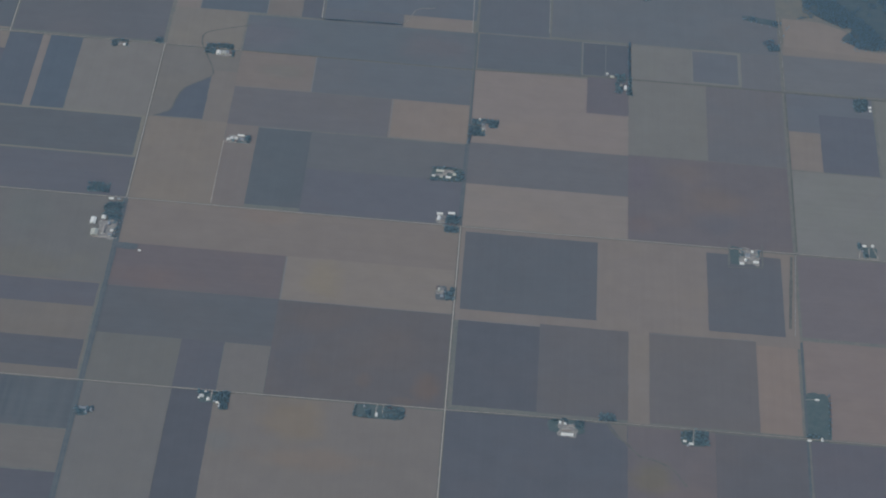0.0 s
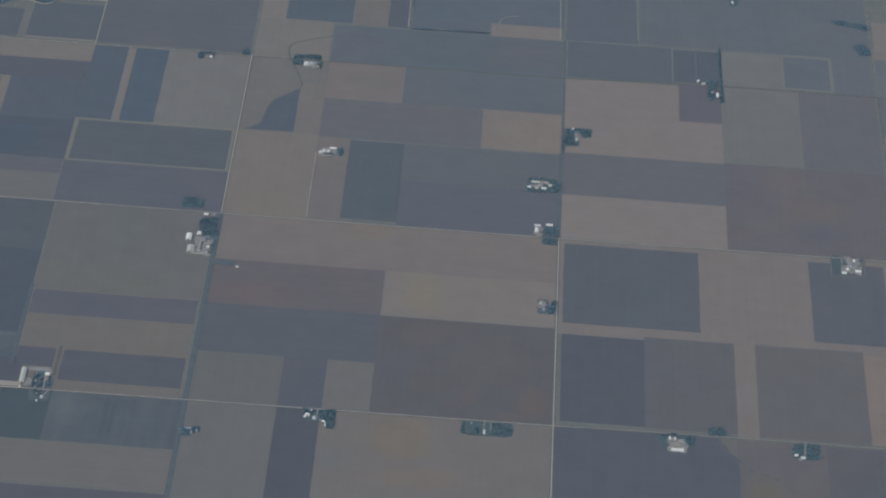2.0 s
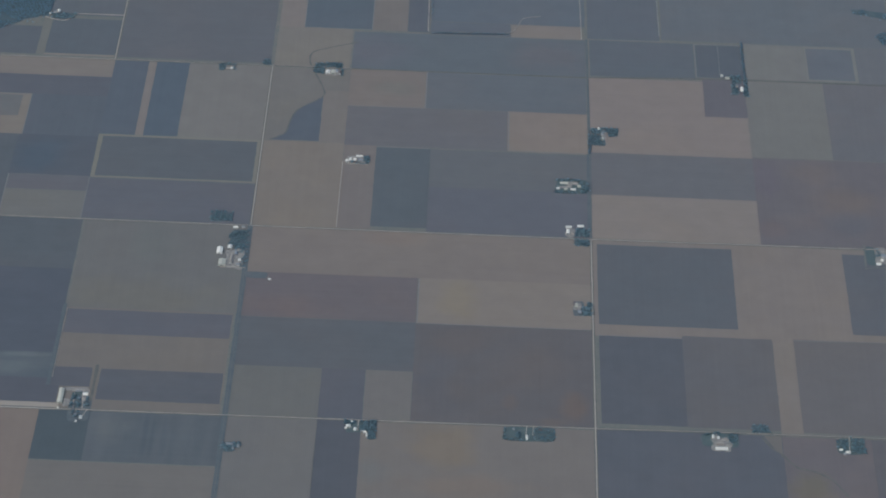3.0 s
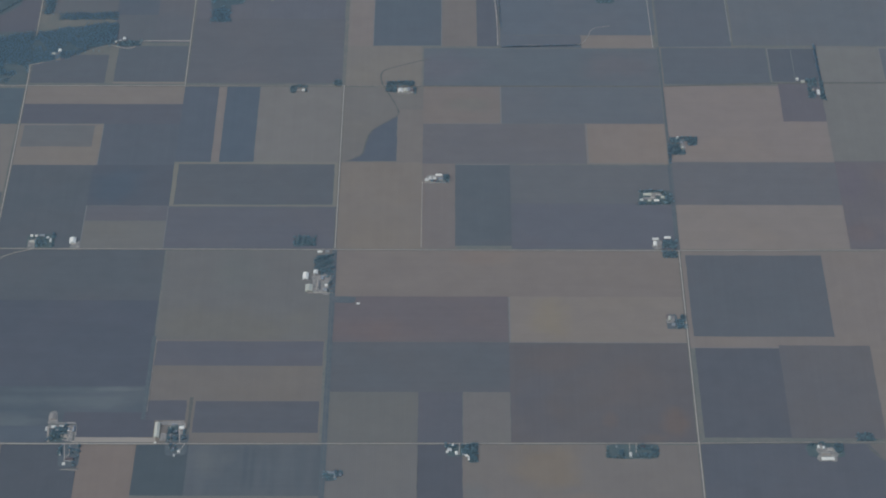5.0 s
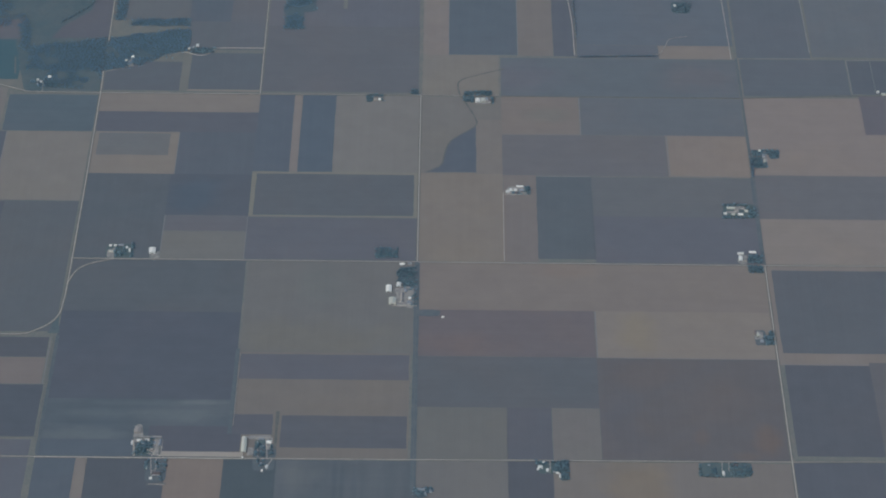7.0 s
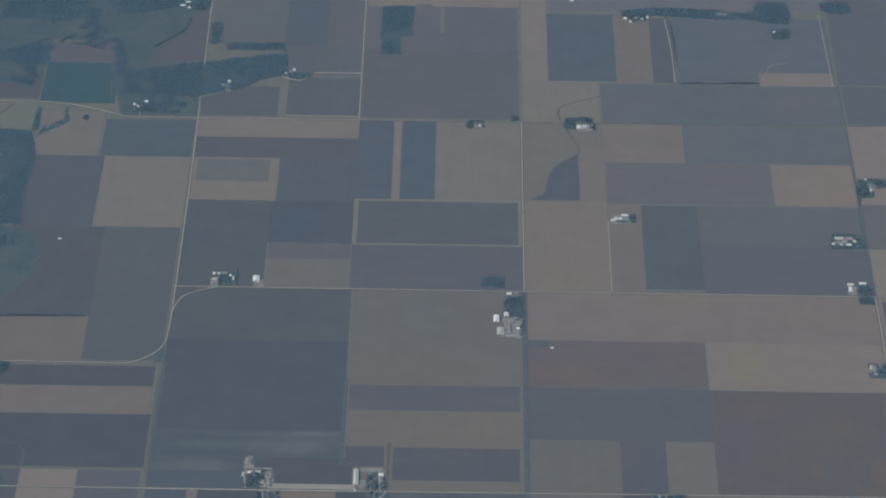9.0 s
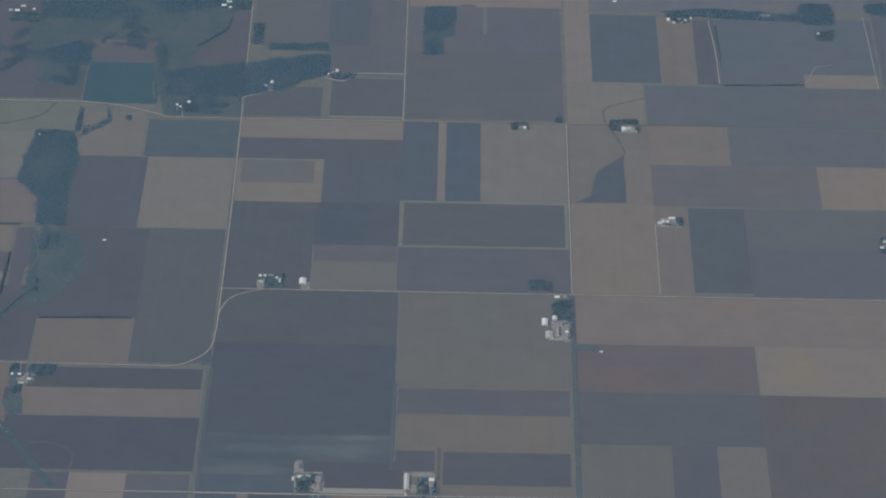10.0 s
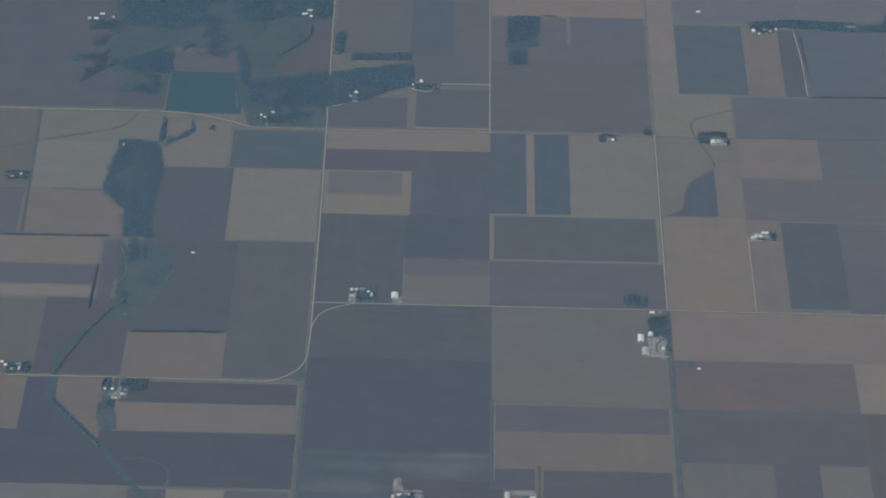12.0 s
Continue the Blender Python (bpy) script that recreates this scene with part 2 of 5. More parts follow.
FIELD_LABEL = {
    "straw": "pale tan harvested stubble field with faint rows", "pale": "grey-green mown stubble field with faint rows",
    "mid": "grey-mauve worked soil field", "soil": "dark purple-brown ploughed soil field", "dark": "dark slate-grey bare soil field",
    "khaki": "dull tan stubble field with faint rows", "dun": "dull grey-tan worked stubble field", "ink": "very dark slate bare soil field", "bright": "narrow bright tan mown grass strip", "ash": "ash-grey stubble field", "clay": "reddish-brown mottled bare soil field", "moss": "dark grey field with pale smeared patches", "taupe": "grey-brown worked soil field", "mauve": "greyish mauve tilled soil field", "umber": "dark grey-brown bare soil field", "rust": "bare soil field mottled with rust-brown patches", "slate": "dark blue-grey field with streaks across it", "green": "deep blue-green growing crop field"}
laid = []


def field(kind, u0, u1, v0, v1, raised=0, tint=(1, 1, 1), spots=(), along="", rows=0.0):
    """One field, its edges in miles east and north of the main crossroads; edges on a section line keep clear of the road."""
    def edge(value, sign):
        road_side = abs(value - round(value)) < 0.0145 and value > -1.5
        return MILE * value + sign * (1.15 if road_side else -0.1)
    x0, x1, y0, y1 = edge(u0, 1), edge(u1, -1), edge(v0, 1), edge(v1, -1)
    along = along or ("x" if (x1 - x0) > (y1 - y0) else "y")
    laid.append(kind)
    top = 0.02 + 0.01 * raised + 0.00005 * len(laid)
    material = CROP[kind, along]
    if spots or rows:
        material = crop_material(f"{kind}_ground_with_patches", *CROPS[kind], along, 0.5, 0.016, spots, rows)
    ob = new("field", mesh_of("field", sheet([(x0, y0), (x1, y0), (x1, y1), (x0, y1)], top, 9.0, 0.5, len(laid) * 1.7), material))
    ob.color = (*tint, 1)
    return tagged(ob, FIELD_LABEL[kind], "field", "fields of the plain", "structure")


def patch(name, label, category, points, top, material, wobble=1.2, step=4.0):
    wobble = min(wobble, 0.12 * MILE * (max(p[0] for p in points) - min(p[0] for p in points)))
    ring = [(MILE * u, MILE * v) for u, v in points]
    ob = new(name, mesh_of(name, sheet(ring, top, step, wobble, len(name) + points[0][0]), material))
    return tagged(ob, label, category, kind="structure")


def smooth(points, count=8):
    """A curve through the points, in metres."""
    rows = [Vector((MILE * u, MILE * v, 0)) for u, v in points]
    if len(rows) == 2:
        n = max(2, int((rows[1] - rows[0]).length / 10))
        return [rows[0].lerp(rows[1], i / n) for i in range(n + 1)]
    full = [2 * rows[0] - rows[1], *rows, 2 * rows[-1] - rows[-2]]
    out = []
    for k in range(1, len(full) - 2):
        p0, p1, p2, p3 = full[k - 1:k + 3]
        for i in range(count):
            s = i / count
            out.append(0.5 * (2 * p1 + (p2 - p0) * s + (2 * p0 - 5 * p1 + 4 * p2 - p3) * s * s + (3 * p1 - p0 - 3 * p2 + p3) * s ** 3))
    return out + [rows[-1]]


def ribbon(name, label, category, points, width, top, material, waver=0.12, kind="structure"):
    """A strip of road, verge or ditch along a curve, its sides going down into the ground."""
    line = smooth(points)
    bm = bmesh.new()
    rows = []
    for i, p in enumerate(line):
        way = (line[min(i + 1, len(line) - 1)] - line[max(i - 1, 0)]).normalized()
        side = Vector((-way.y, way.x, 0))
        n = noise.noise(Vector((p.x * 0.15, p.y * 0.15, 3.3)))
        half = width / 2 * (1 + waver * n)
        a, b = p + side * half, p - side * half
        rows.append([bm.verts.new((q.x, q.y, z)) for q, z in ((a, -0.05), (a, top), (b, top), (b, -0.05))])
    for r, s in zip(rows, rows[1:]):
        for k in range(3):
            bm.faces.new((r[k], r[k + 1], s[k + 1], s[k]))
    bmesh.ops.recalc_face_normals(bm, faces=bm.faces)
    ob = new(name, mesh_of(name, bm, material))
    return tagged(ob, label, category, kind=kind)


road_count = []


def road(points, width=0.7, verge=2.2, label="straight pale gravel country road between fields", grass=VERGE, surface=GRAVEL):
    """A gravel road on its grass verge."""
    lift = 0.0025 * (len(road_count) % 10)
    road_count.append(1)
    ribbon("verge", "grassy road verge with shallow ditches", "verge", points, verge, 0.176 + lift, grass, 0.3)
    ribbon("road", label, "road", points, width, 0.204 + lift, surface)


def drive(points, width=0.5, surface=GRAVEL):
    lift = 0.003 * (len(road_count) % 8)
    road_count.append(1)
    ribbon("driveway", "pale gravel farm driveway", "driveway", points, width, 0.232 + lift, surface, 0.3)


def box(bm, x0, x1, y0, y1, z0, z1):
    r = bmesh.ops.create_cube(bm, size=1)
    bmesh.ops.transform(bm, verts=r["verts"], matrix=Matrix.LocRotScale(((x0 + x1) / 2, (y0 + y1) / 2, (z0 + z1) / 2), None, (x1 - x0, y1 - y0, z1 - z0)))


BUILDING_LABEL = {"barn": "gabled {} farm barn with ribbed metal roof", "house": "two-storey gabled {} farmhouse", "shed": "small gabled {} farm shed"}
yard_count = []


def building(kind, u, v, east, north, height, colour, ridge):
    """A gabled farm building: walls with gable ends, two roof slopes, a door; east and north are its plan in metres."""
    thing = tagged(new(kind), BUILDING_LABEL[kind].format(colour), kind, "farm buildings")
    turn = 0 if ridge == "n" else 90
    thing.matrix_world = pose(MILE * u, MILE * v, 0.1, 0, 0, turn + random.uniform(-1.2, 1.2))
    across, length = (east, north) if ridge == "n" else (north, east)
    a, b = across / 2, length / 2
    eave = height * 0.58
    bm = bmesh.new()
    rings = []
    for y in (-b, b):
        rings.append([bm.verts.new(q) for q in ((-a, y, -0.05), (a, y, -0.05), (a, y, eave), (0, y, height), (-a, y, eave))])
    bm.faces.new(rings[0])
    bm.faces.new(rings[1][::-1])
    for i in range(5):
        j = (i + 1) % 5
        bm.faces.new((rings[0][i], rings[1][i], rings[1][j], rings[0][j]))
    bmesh.ops.recalc_face_normals(bm, faces=bm.faces)
    wall_colour = colour if colour in ("white", "cream") else random.choice(("white", colour, "tan"))
    wall = part("wall", bm, WALL[wall_colour], thing)
    bm = bmesh.new()
    over, thick = 0.10, 0.07
    slope = (height - eave) / a
    profile = [(-a - over, eave - over * slope), (0, height), (a + over, eave - over * slope)]
    rings = []
    for y in (-b - over, b + over):
        rings.append([bm.verts.new((x, y, z + 0.015)) for x, z in profile] + [bm.verts.new((x, y, z + thick)) for x, z in profile[::-1]])
    bm.faces.new(rings[0])
    bm.faces.new(rings[1][::-1])
    for i in range(6):
        j = (i + 1) % 6
        bm.faces.new((rings[0][i], rings[1][i], rings[1][j], rings[0][j]))
    bmesh.ops.recalc_face_normals(bm, faces=bm.faces)
    roof = part("roof", bm, ROOF[colour, "y" if ridge == "n" else "x"], thing)
    bm = bmesh.new()
    if kind == "house":
        box(bm, -0.09, 0.09, -b - 0.03, -b + 0.01, -0.02, eave * 0.6)
    else:
        box(bm, -a * 0.35, a * 0.35, -b - 0.03, -b + 0.01, -0.02, eave * 0.85)
    part("door", bm, DOOR, wall)
    if kind == "house":
        bm = bmesh.new()
        box(bm, a * 0.2, a * 0.2 + 0.16, b * 0.3, b * 0.3 + 0.16, eave, height + 0.18)
        part("chimney", bm, BRICK, roof)
    return thing


def silo(u, v, width, height, colour):
    """A round grain store with a conical cap."""
    thing = tagged(new("silo"), "round white metal grain silo with conical cap", "silo", "farm buildings")
    thing.matrix_world = pose(MILE * u, MILE * v, 0.1)
    bm = bmesh.new()
    bmesh.ops.create_cone(bm, cap_ends=True, segments=24, radius1=width / 2, radius2=width / 2, depth=height)
    bmesh.ops.translate(bm, verts=bm.verts, vec=(0, 0, height / 2 - 0.05))
    part("wall", bm, WALL[colour], thing)
    bm = bmesh.new()
    bmesh.ops.create_cone(bm, cap_ends=True, segments=24, radius1=width / 2 + 0.06, radius2=0.12, depth=width * 0.3)
    bmesh.ops.translate(bm, verts=bm.verts, vec=(0, 0, height + width * 0.15 - 0.05))
    part("roof", bm, ROOF[colour, "x"], thing)
    return thing


def yard(u0, u1, v0, v1, kind):
    """A farm plot with rounded, ragged edges."""
    yard_count.append(1)
    lift = 0.003 * (len(yard_count) % 8)
    mu, mv, du, dv = (u0 + u1) / 2, (v0 + v1) / 2, (u1 - u0) / 2, (v1 - v0) / 2
    ragged = {"gravel": 0.34, "shade": 0.22, "lawn": 0.10, "rough": 0.10}[kind]
    points = []
    for k in range(40):
        c, d = math.cos(k * math.tau / 40), math.sin(k * math.tau / 40)
        out = (abs(c) ** 5 + abs(d) ** 5) ** -0.2
        out *= 1 + ragged * (noise.noise(Vector((c * 1.7, d * 1.7, len(yard_count) * 3.1))) - 0.12)
        points.append((mu + du * c * out, mv + dv * d * out))
    if kind == "gravel":
        return patch("farmyard", "worn pale gravel farmyard among buildings", "farmyard", points, 0.15 + lift, YARD, 0.3, 1.0)
    if kind == "shade":
        return patch("undergrowth", "dark rough undergrowth below trees", "undergrowth", points, 0.102 + lift, SHRUB, 0.3, 1.0)
    if kind == "rough":
        return patch("rough_grass", "dull grey-green rough grass plot by a farm", "rough grass", points, 0.119 + lift, RANK, 0.3, 1.5)
    return patch("lawn", "dark green grass plot around farm buildings", "lawn", points, 0.127 + lift, LAWN, 0.3, 1.5)


def crown_geometry(rng, lobes, leaves, size):
    """Leaf clumps as bent four-cornered flakes turned to the sky, scattered over several lobes; a crown about 2 m across on a stem 1 m high."""
    verts, faces = [], []
    for k in range(lobes):
        angle, out = rng.uniform(0, math.tau), rng.uniform(0.15, 0.62) if k else 0.0
        centre = Vector((out * math.cos(angle), out * math.sin(angle), rng.uniform(0.95, 1.55) if k else 1.75))
        radius = rng.uniform(0.38, 0.6)
        for _ in range(leaves):
            way = Vector((rng.gauss(0, 1), rng.gauss(0, 1), rng.gauss(0.25, 0.9))).normalized()
            p = centre + way * radius * rng.uniform(0.75, 1.08)
            face = (way * 0.45 + Vector((0, 0, 1))).normalized()
            a = face.cross(Vector((rng.gauss(0, 1), rng.gauss(0, 1), rng.gauss(0, 1)))).normalized()
            b = face.cross(a)
            s = size * rng.uniform(0.7, 1.3)
            i = len(verts)
            verts += [p + a * s - face * 0.04, p + b * s * 0.8, p - a * s - face * 0.03, p - b * s * 0.8]
            faces += [(i, i + 1, i + 2), (i, i + 2, i + 3)]
    return verts, faces


def make_tree(seed):
    rng = random.Random(seed)
    thing = tagged(new("tree"), "dark green broadleaf tree with a full uneven crown", "tree", "trees by the farms")
    bm = bmesh.new()
    bmesh.ops.create_cone(bm, cap_ends=True, segments=7, radius1=0.11, radius2=0.05, depth=1.5)
    bmesh.ops.translate(bm, verts=bm.verts, vec=(0, 0, 0.7))
    for k in range(4):
        angle = k * 1.6 + rng.uniform(0, 0.8)
        limb = bmesh.ops.create_cone(bm, cap_ends=True, segments=5, radius1=0.045, radius2=0.015, depth=0.8)
        m = pose(0, 0, 0.75 + 0.12 * k, 0, 0, math.degrees(angle)) @ pose(0, 0, 0, 0, 48, 0) @ pose(0, 0, 0.4)
        bmesh.ops.transform(bm, verts=limb["verts"], matrix=m)
    part("trunk", bm, BARK, thing)
    verts, faces = crown_geometry(rng, 9, 24, 0.20)
    data = bpy.data.meshes.new("crown")
    data.from_pydata(verts, [], faces)
    data.materials.append(LEAF)
    crown = new("crown", data)
    crown.parent = thing
    return thing


TREES = []
planted = []


def plant(x, y, size, tall):
    planted.append(1)
    if len(TREES) < 8:
        TREES.append(make_tree(100 + len(TREES)))
        TREES[-1].matrix_basis = pose(x, y, 0, 0, 0, random.uniform(0, 360)) @ Matrix.Diagonal((size, size, size * tall, 1))
    else:
        source = random.choice(TREES)
        made = copy_thing(source, pose(x, y, 0, 0, 0, random.uniform(0, 360)))
        made.scale = (size, size, size * tall)


CROWNS = []


def mass_of_trees(name, label, spots, material):
    """Many crowns joined into one mass: rows of x, y, size and height."""
    if not CROWNS:
        rng = random.Random(5)
        for _ in range(8):
            v, f = crown_geometry(rng, 5, 14, 0.28)
            CROWNS.append((np.array(v), np.array(f)))
    verts, faces, total = [], [], 0
    for x, y, size, tall in spots:
        v, f = CROWNS[random.randrange(8)]
        turn = random.uniform(0, math.tau)
        c, d = math.cos(turn) * size, math.sin(turn) * size
        verts.append(np.c_[x + v[:, 0] * c - v[:, 1] * d, y + v[:, 0] * d + v[:, 1] * c, (v[:, 2] - 0.5) * size * tall])
        faces.append(f + total)
        total += len(v)
    data = bpy.data.meshes.new(name)
    data.from_pydata(np.concatenate(verts).tolist(), [], np.concatenate(faces).tolist())
    data.materials.append(material)
    return tagged(new(name, data), label, name.replace("_", " "), kind="stuff")


def grove(u0, u1, v0, v1, count):
    """Farm trees spread over a plot, kept a little apart; single trees on the farms nearest the flight, one mass on the others."""
    x0, x1, y0, y1 = MILE * u0, MILE * u1, MILE * v0, MILE * v1
    spots = []
    for _ in range(count * 30):
        if len(spots) >= count * 2.5:
            break
        p = (random.uniform(x0, x1), random.uniform(y0, y1))
        if all(math.dist(p, q[:2]) > 0.45 for q in spots):
            spots.append((*p, random.uniform(0.6, 1.3), random.uniform(0.4, 0.62)))
    if count >= 4:
        yard(u0, u1, v0, v1, "shade")
    if v0 < -0.9 and len(planted) + len(spots) < 310:
        for spot in spots:
            plant(*spot)
    else:
        mass_of_trees("grove", "clump of dark trees beside a farmstead, blue haze in their colour", spots, LEAF)


def tree_row(u0, v0, u1, v1, count):
    """A line of hedgerow trees."""
    spots = []
    for i in range(round(count * 3.2)):
        s = (i + random.uniform(0.2, 0.8)) / (count * 3.2)
        spots.append((MILE * (u0 + (u1 - u0) * s) + random.uniform(-0.8, 0.8), MILE * (v0 + (v1 - v0) * s) + random.uniform(-0.8, 0.8),
                      random.uniform(0.7, 1.25), random.uniform(0.4, 0.6)))
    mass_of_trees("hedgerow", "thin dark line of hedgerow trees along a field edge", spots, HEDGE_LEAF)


def inside(p, ring):
    hit = False
    for a, b in zip(ring, ring[1:] + ring[:1]):
        if (a[1] > p[1]) != (b[1] > p[1]) and p[0] < (b[0] - a[0]) * (p[1] - a[1]) / (b[1] - a[1]) + a[0]:
            hit = not hit
    return hit


def woodland(points, spacing=1.6, gaps=-0.28, core=1.0):
    """A wood as one mass: crowns on a jittered grid inside the outline, thinned in glades; core is the share of trees kept away from the rim."""
    ring = [(MILE * u, MILE * v) for u, v in points]
    rng = random.Random(round(points[0][0] * 1000) + round(points[0][1] * 1000) * 7)
    kinds = [crown_geometry(rng, 3, 9, 0.36) for _ in range(6)]
    kinds = [(np.array(v), np.array(f)) for v, f in kinds]
    xs, ys = [p[0] for p in ring], [p[1] for p in ring]
    verts, faces, total = [], [], 0
    x = min(xs)
    while x < max(xs):
        y = min(ys)
        while y < max(ys):
            p = (x + rng.uniform(-0.5, 0.5) * spacing, y + rng.uniform(-0.5, 0.5) * spacing)
            glade = noise.noise(Vector((p[0] * 0.035, p[1] * 0.02, 5.1))) + 0.5 * noise.noise(Vector((p[0] * 0.12, p[1] * 0.08, 9.1)))
            q = (p[0] + rng.gauss(0, 1.6) + 4.0 * noise.noise(Vector((p[0] * 0.1, p[1] * 0.1, 1.0))), p[1] + rng.gauss(0, 2.2) + 5.0 * noise.noise(Vector((p[0] * 0.1, p[1] * 0.1, 7.0))))
            rim = not all(inside((q[0] + dx, q[1] + dy), ring) for dx, dy in ((7, 0), (-7, 0), (0, 9), (0, -9))) if core < 1 else True
            if inside(q, ring) and glade > gaps and (rim or rng.random() < core):
                v, f = kinds[rng.randrange(6)]
                turn, s = rng.uniform(0, math.tau), rng.uniform(0.85, 1.35) * spacing / 2
                c, d = math.cos(turn) * s, math.sin(turn) * s
                verts.append(np.c_[p[0] + v[:, 0] * c - v[:, 1] * d, p[1] + v[:, 0] * d + v[:, 1] * c, (v[:, 2] - 0.55) * s * rng.uniform(0.32, 0.5)])
                faces.append(f + total)
                total += len(v)
            y += spacing
        x += spacing
    data = bpy.data.meshes.new("woodland")
    if verts:
        data.from_pydata(np.concatenate(verts).tolist(), [], np.concatenate(faces).tolist())
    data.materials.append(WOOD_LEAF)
    return tagged(new("woodland", data), "dense dark broadleaf wood with ragged edge, blue haze in its colour", "woodland", kind="stuff")


# ---- the ground ----
ground_mesh = bmesh.new()
bmesh.ops.create_grid(ground_mesh, x_segments=60, y_segments=60, size=4800)
tagged(new("ground", mesh_of("ground", ground_mesh, GRASS)), "flat farmland ground with dry grass margins", "ground", kind="structure")

# ---- fields: kind, west, east, south and north edges in miles ----
field("straw", -1, -0.5, 0.872, 0.992, 0, (0.928, 0.944, 0.946))
field("soil", -1, -0.5, 0.745, 0.872, 0, (0.988, 0.998, 1.005))
field("dark", -0.735, -0.5, 0.487, 0.745, 0, (1.050, 1.027, 1.001))
field("straw", -1, -0.735, 0.487, 0.745, 0, (0.941, 0.956, 0.945))
field("taupe", -0.98, -0.762, 0.6, 0.735, 1, (1.060, 1.090, 1.030))
field("umber", -1, -0.745, -0.006, 0.487, 0, (0.943, 0.988, 0.985))
field("dark", -0.745, -0.5, 0.245, 0.487, 0, (0.956, 0.926, 0.912), [(-0.667, 0.364, 0.082, 0.122, (0.916, 1, 1.05))])
field("mauve", -0.745, -0.5, 0.155, 0.243, 0, (1.010, 0.985, 0.960))
field("dun", -0.745, -0.5, -0.006, 0.15, 0, (1.090, 1.060, 1.050))
field("dark", -0.5, -0.392, 0.508, 0.992, 0, (1.020, 1.020, 1.020))
field("khaki", -0.392, -0.367, 0.508, 0.992, 0, (1.046, 1.041, 1.045))
field("dark", -0.367, -0.263, 0.508, 0.992, 0, (0.970, 1.020, 1.040))
field("pale", -0.263, 0, 0.507, 0.992, 0, (1.045, 1.005, 1.010))
field("pale", -0.5, 0, 0.243, 0.507, 0, (1.12, 1.08, 1.00))
field("umber", -0.487, -0.015, 0.251, 0.494, 1, (1.020, 1.030, 1.010))
field("soil", -0.5, 0, -0.006, 0.238, 0, (1.080, 1.070, 1.060))
field("umber", -1, -0.492, -0.29, -0.006, 0, (0.955, 0.985, 0.970))
field("ink", -1, -0.492, -0.735, -0.29, 0, (1.010, 1.000, 1.005))
field("moss", -1, -0.492, -1.014, -0.735, 0, (0.930, 0.965, 0.965), [(-0.560, -0.748, 0.060, 0.012, (1.24, 1.18, 1.14)), (-0.700, -0.755, 0.160, 0.014, (1.13, 1.12, 1.09)), (-0.630, -0.815, 0.130, 0.028, (1.15, 1.13, 1.10)), (-0.860, -0.805, 0.115, 0.022, (1.12, 1.12, 1.09)), (-0.860, -0.905, 0.110, 0.032, (1.22, 1.19, 1.14)), (-0.860, -0.852, 0.100, 0.010, (0.94, 0.96, 0.98))])
field("soil", -0.705, -0.46, -0.982, -0.864, 1, (0.880, 0.890, 0.915))
field("bright", -0.67, -0.45, -1.012, -0.985, 1, (0.941, 0.945, 0.941))
field("dark", -1, -0.74, -1.014, -0.93, 1, (0.982, 0.999, 0.988))
field("dun", -0.485, 0, -0.497, -0.006, 0, (1.030, 1.000, 1.010), [(-0.269, -0.423, 0.291, 0.095, (1.04, 1.02, 0.958)), (-0.280, -0.139, 0.079, 0.118, (0.964, 1, 0.994))])
field("straw", -0.485, -0.01, -1.014, -0.497, 0, (0.790, 0.820, 0.835))
field("soil", -0.48, -0.012, -0.63, -0.505, 1, (1.052, 1.033, 1.026))
field("soil", -0.485, -0.378, -0.9, -0.805, 1, (0.972, 0.970, 0.967))
field("soil", -0.354, -0.014, -0.96, -0.808, 1, (0.950, 0.960, 0.945))
field("dun", 0, 0.25, 0.51, 0.992, 0, (1.150, 1.080, 1.050))
field("khaki", 0.172, 0.25, 0.51, 0.84, 1, (0.940, 0.960, 0.959))
field("straw", 0.25, 0.493, 0.75, 0.995, 0, (0.885, 0.885, 0.900), [(0.390, 0.875, 0.075, 0.055, (0.93, 0.99, 0.99))])
field("taupe", 0.25, 0.75, 0.5, 0.748, 0, (1.020, 1.010, 0.990))
field("mid", 0.493, 1, 0.752, 0.995, 0, (0.975, 1.000, 0.995))
field("straw", 0.75, 1, 0.5, 0.752, 0, (1.000, 0.970, 0.950))
field("straw", 0, 0.25, -0.006, 0.507, 0, (0.925, 0.930, 0.905))
field("khaki", 0.252, 0.35, -0.006, 0.5, 0, (0.907, 0.912, 0.935))
field("umber", 0.35, 0.515, 0.012, 0.492, 0, (0.970, 1.020, 1.010))
field("ash", 0.515, 1, 0.262, 0.492, 0, (0.870, 0.865, 0.870))
field("mid", 0.515, 1, -0.006, 0.262, 0, (0.930, 0.910, 0.940))
field("khaki", 0, 1, -0.265, -0.006, 0, (0.990, 0.975, 0.960), [(0.423, -0.037, 0.098, 0.057, (1.04, 1, 0.97))])
field("rust", 0, 0.5, -0.505, -0.265, 0, (1.075, 1.015, 0.985), [(0.112, -0.444, 0.145, 0.067, (1.045, 1, 0.97))])
field("straw", 0.503, 1, -0.507, -0.265, 0, (0.985, 0.985, 0.965), [(0.620, -0.385, 0.060, 0.121, (1.04, 1.02, 0.916))])
field("umber", 0, 0.5, -0.76, -0.507, 0, (1.030, 1.020, 0.990))
field("clay", 0.5, 1, -1.01, -0.51, 0, (0.985, 0.963, 0.932), [(0.941, -0.906, 0.040, 0.075, (1.17, 1.03, 0.92)), (0.877, -0.982, 0.040, 0.025, (1.10, 1.02, 0.95)), (0.768, -0.886, 0.022, 0.040, (1.10, 1.02, 0.96)), (0.560, -0.840, 0.060, 0.180, (0.94, 0.98, 1.03)), (0.620, -0.600, 0.090, 0.070, (1.06, 1.01, 0.97))])
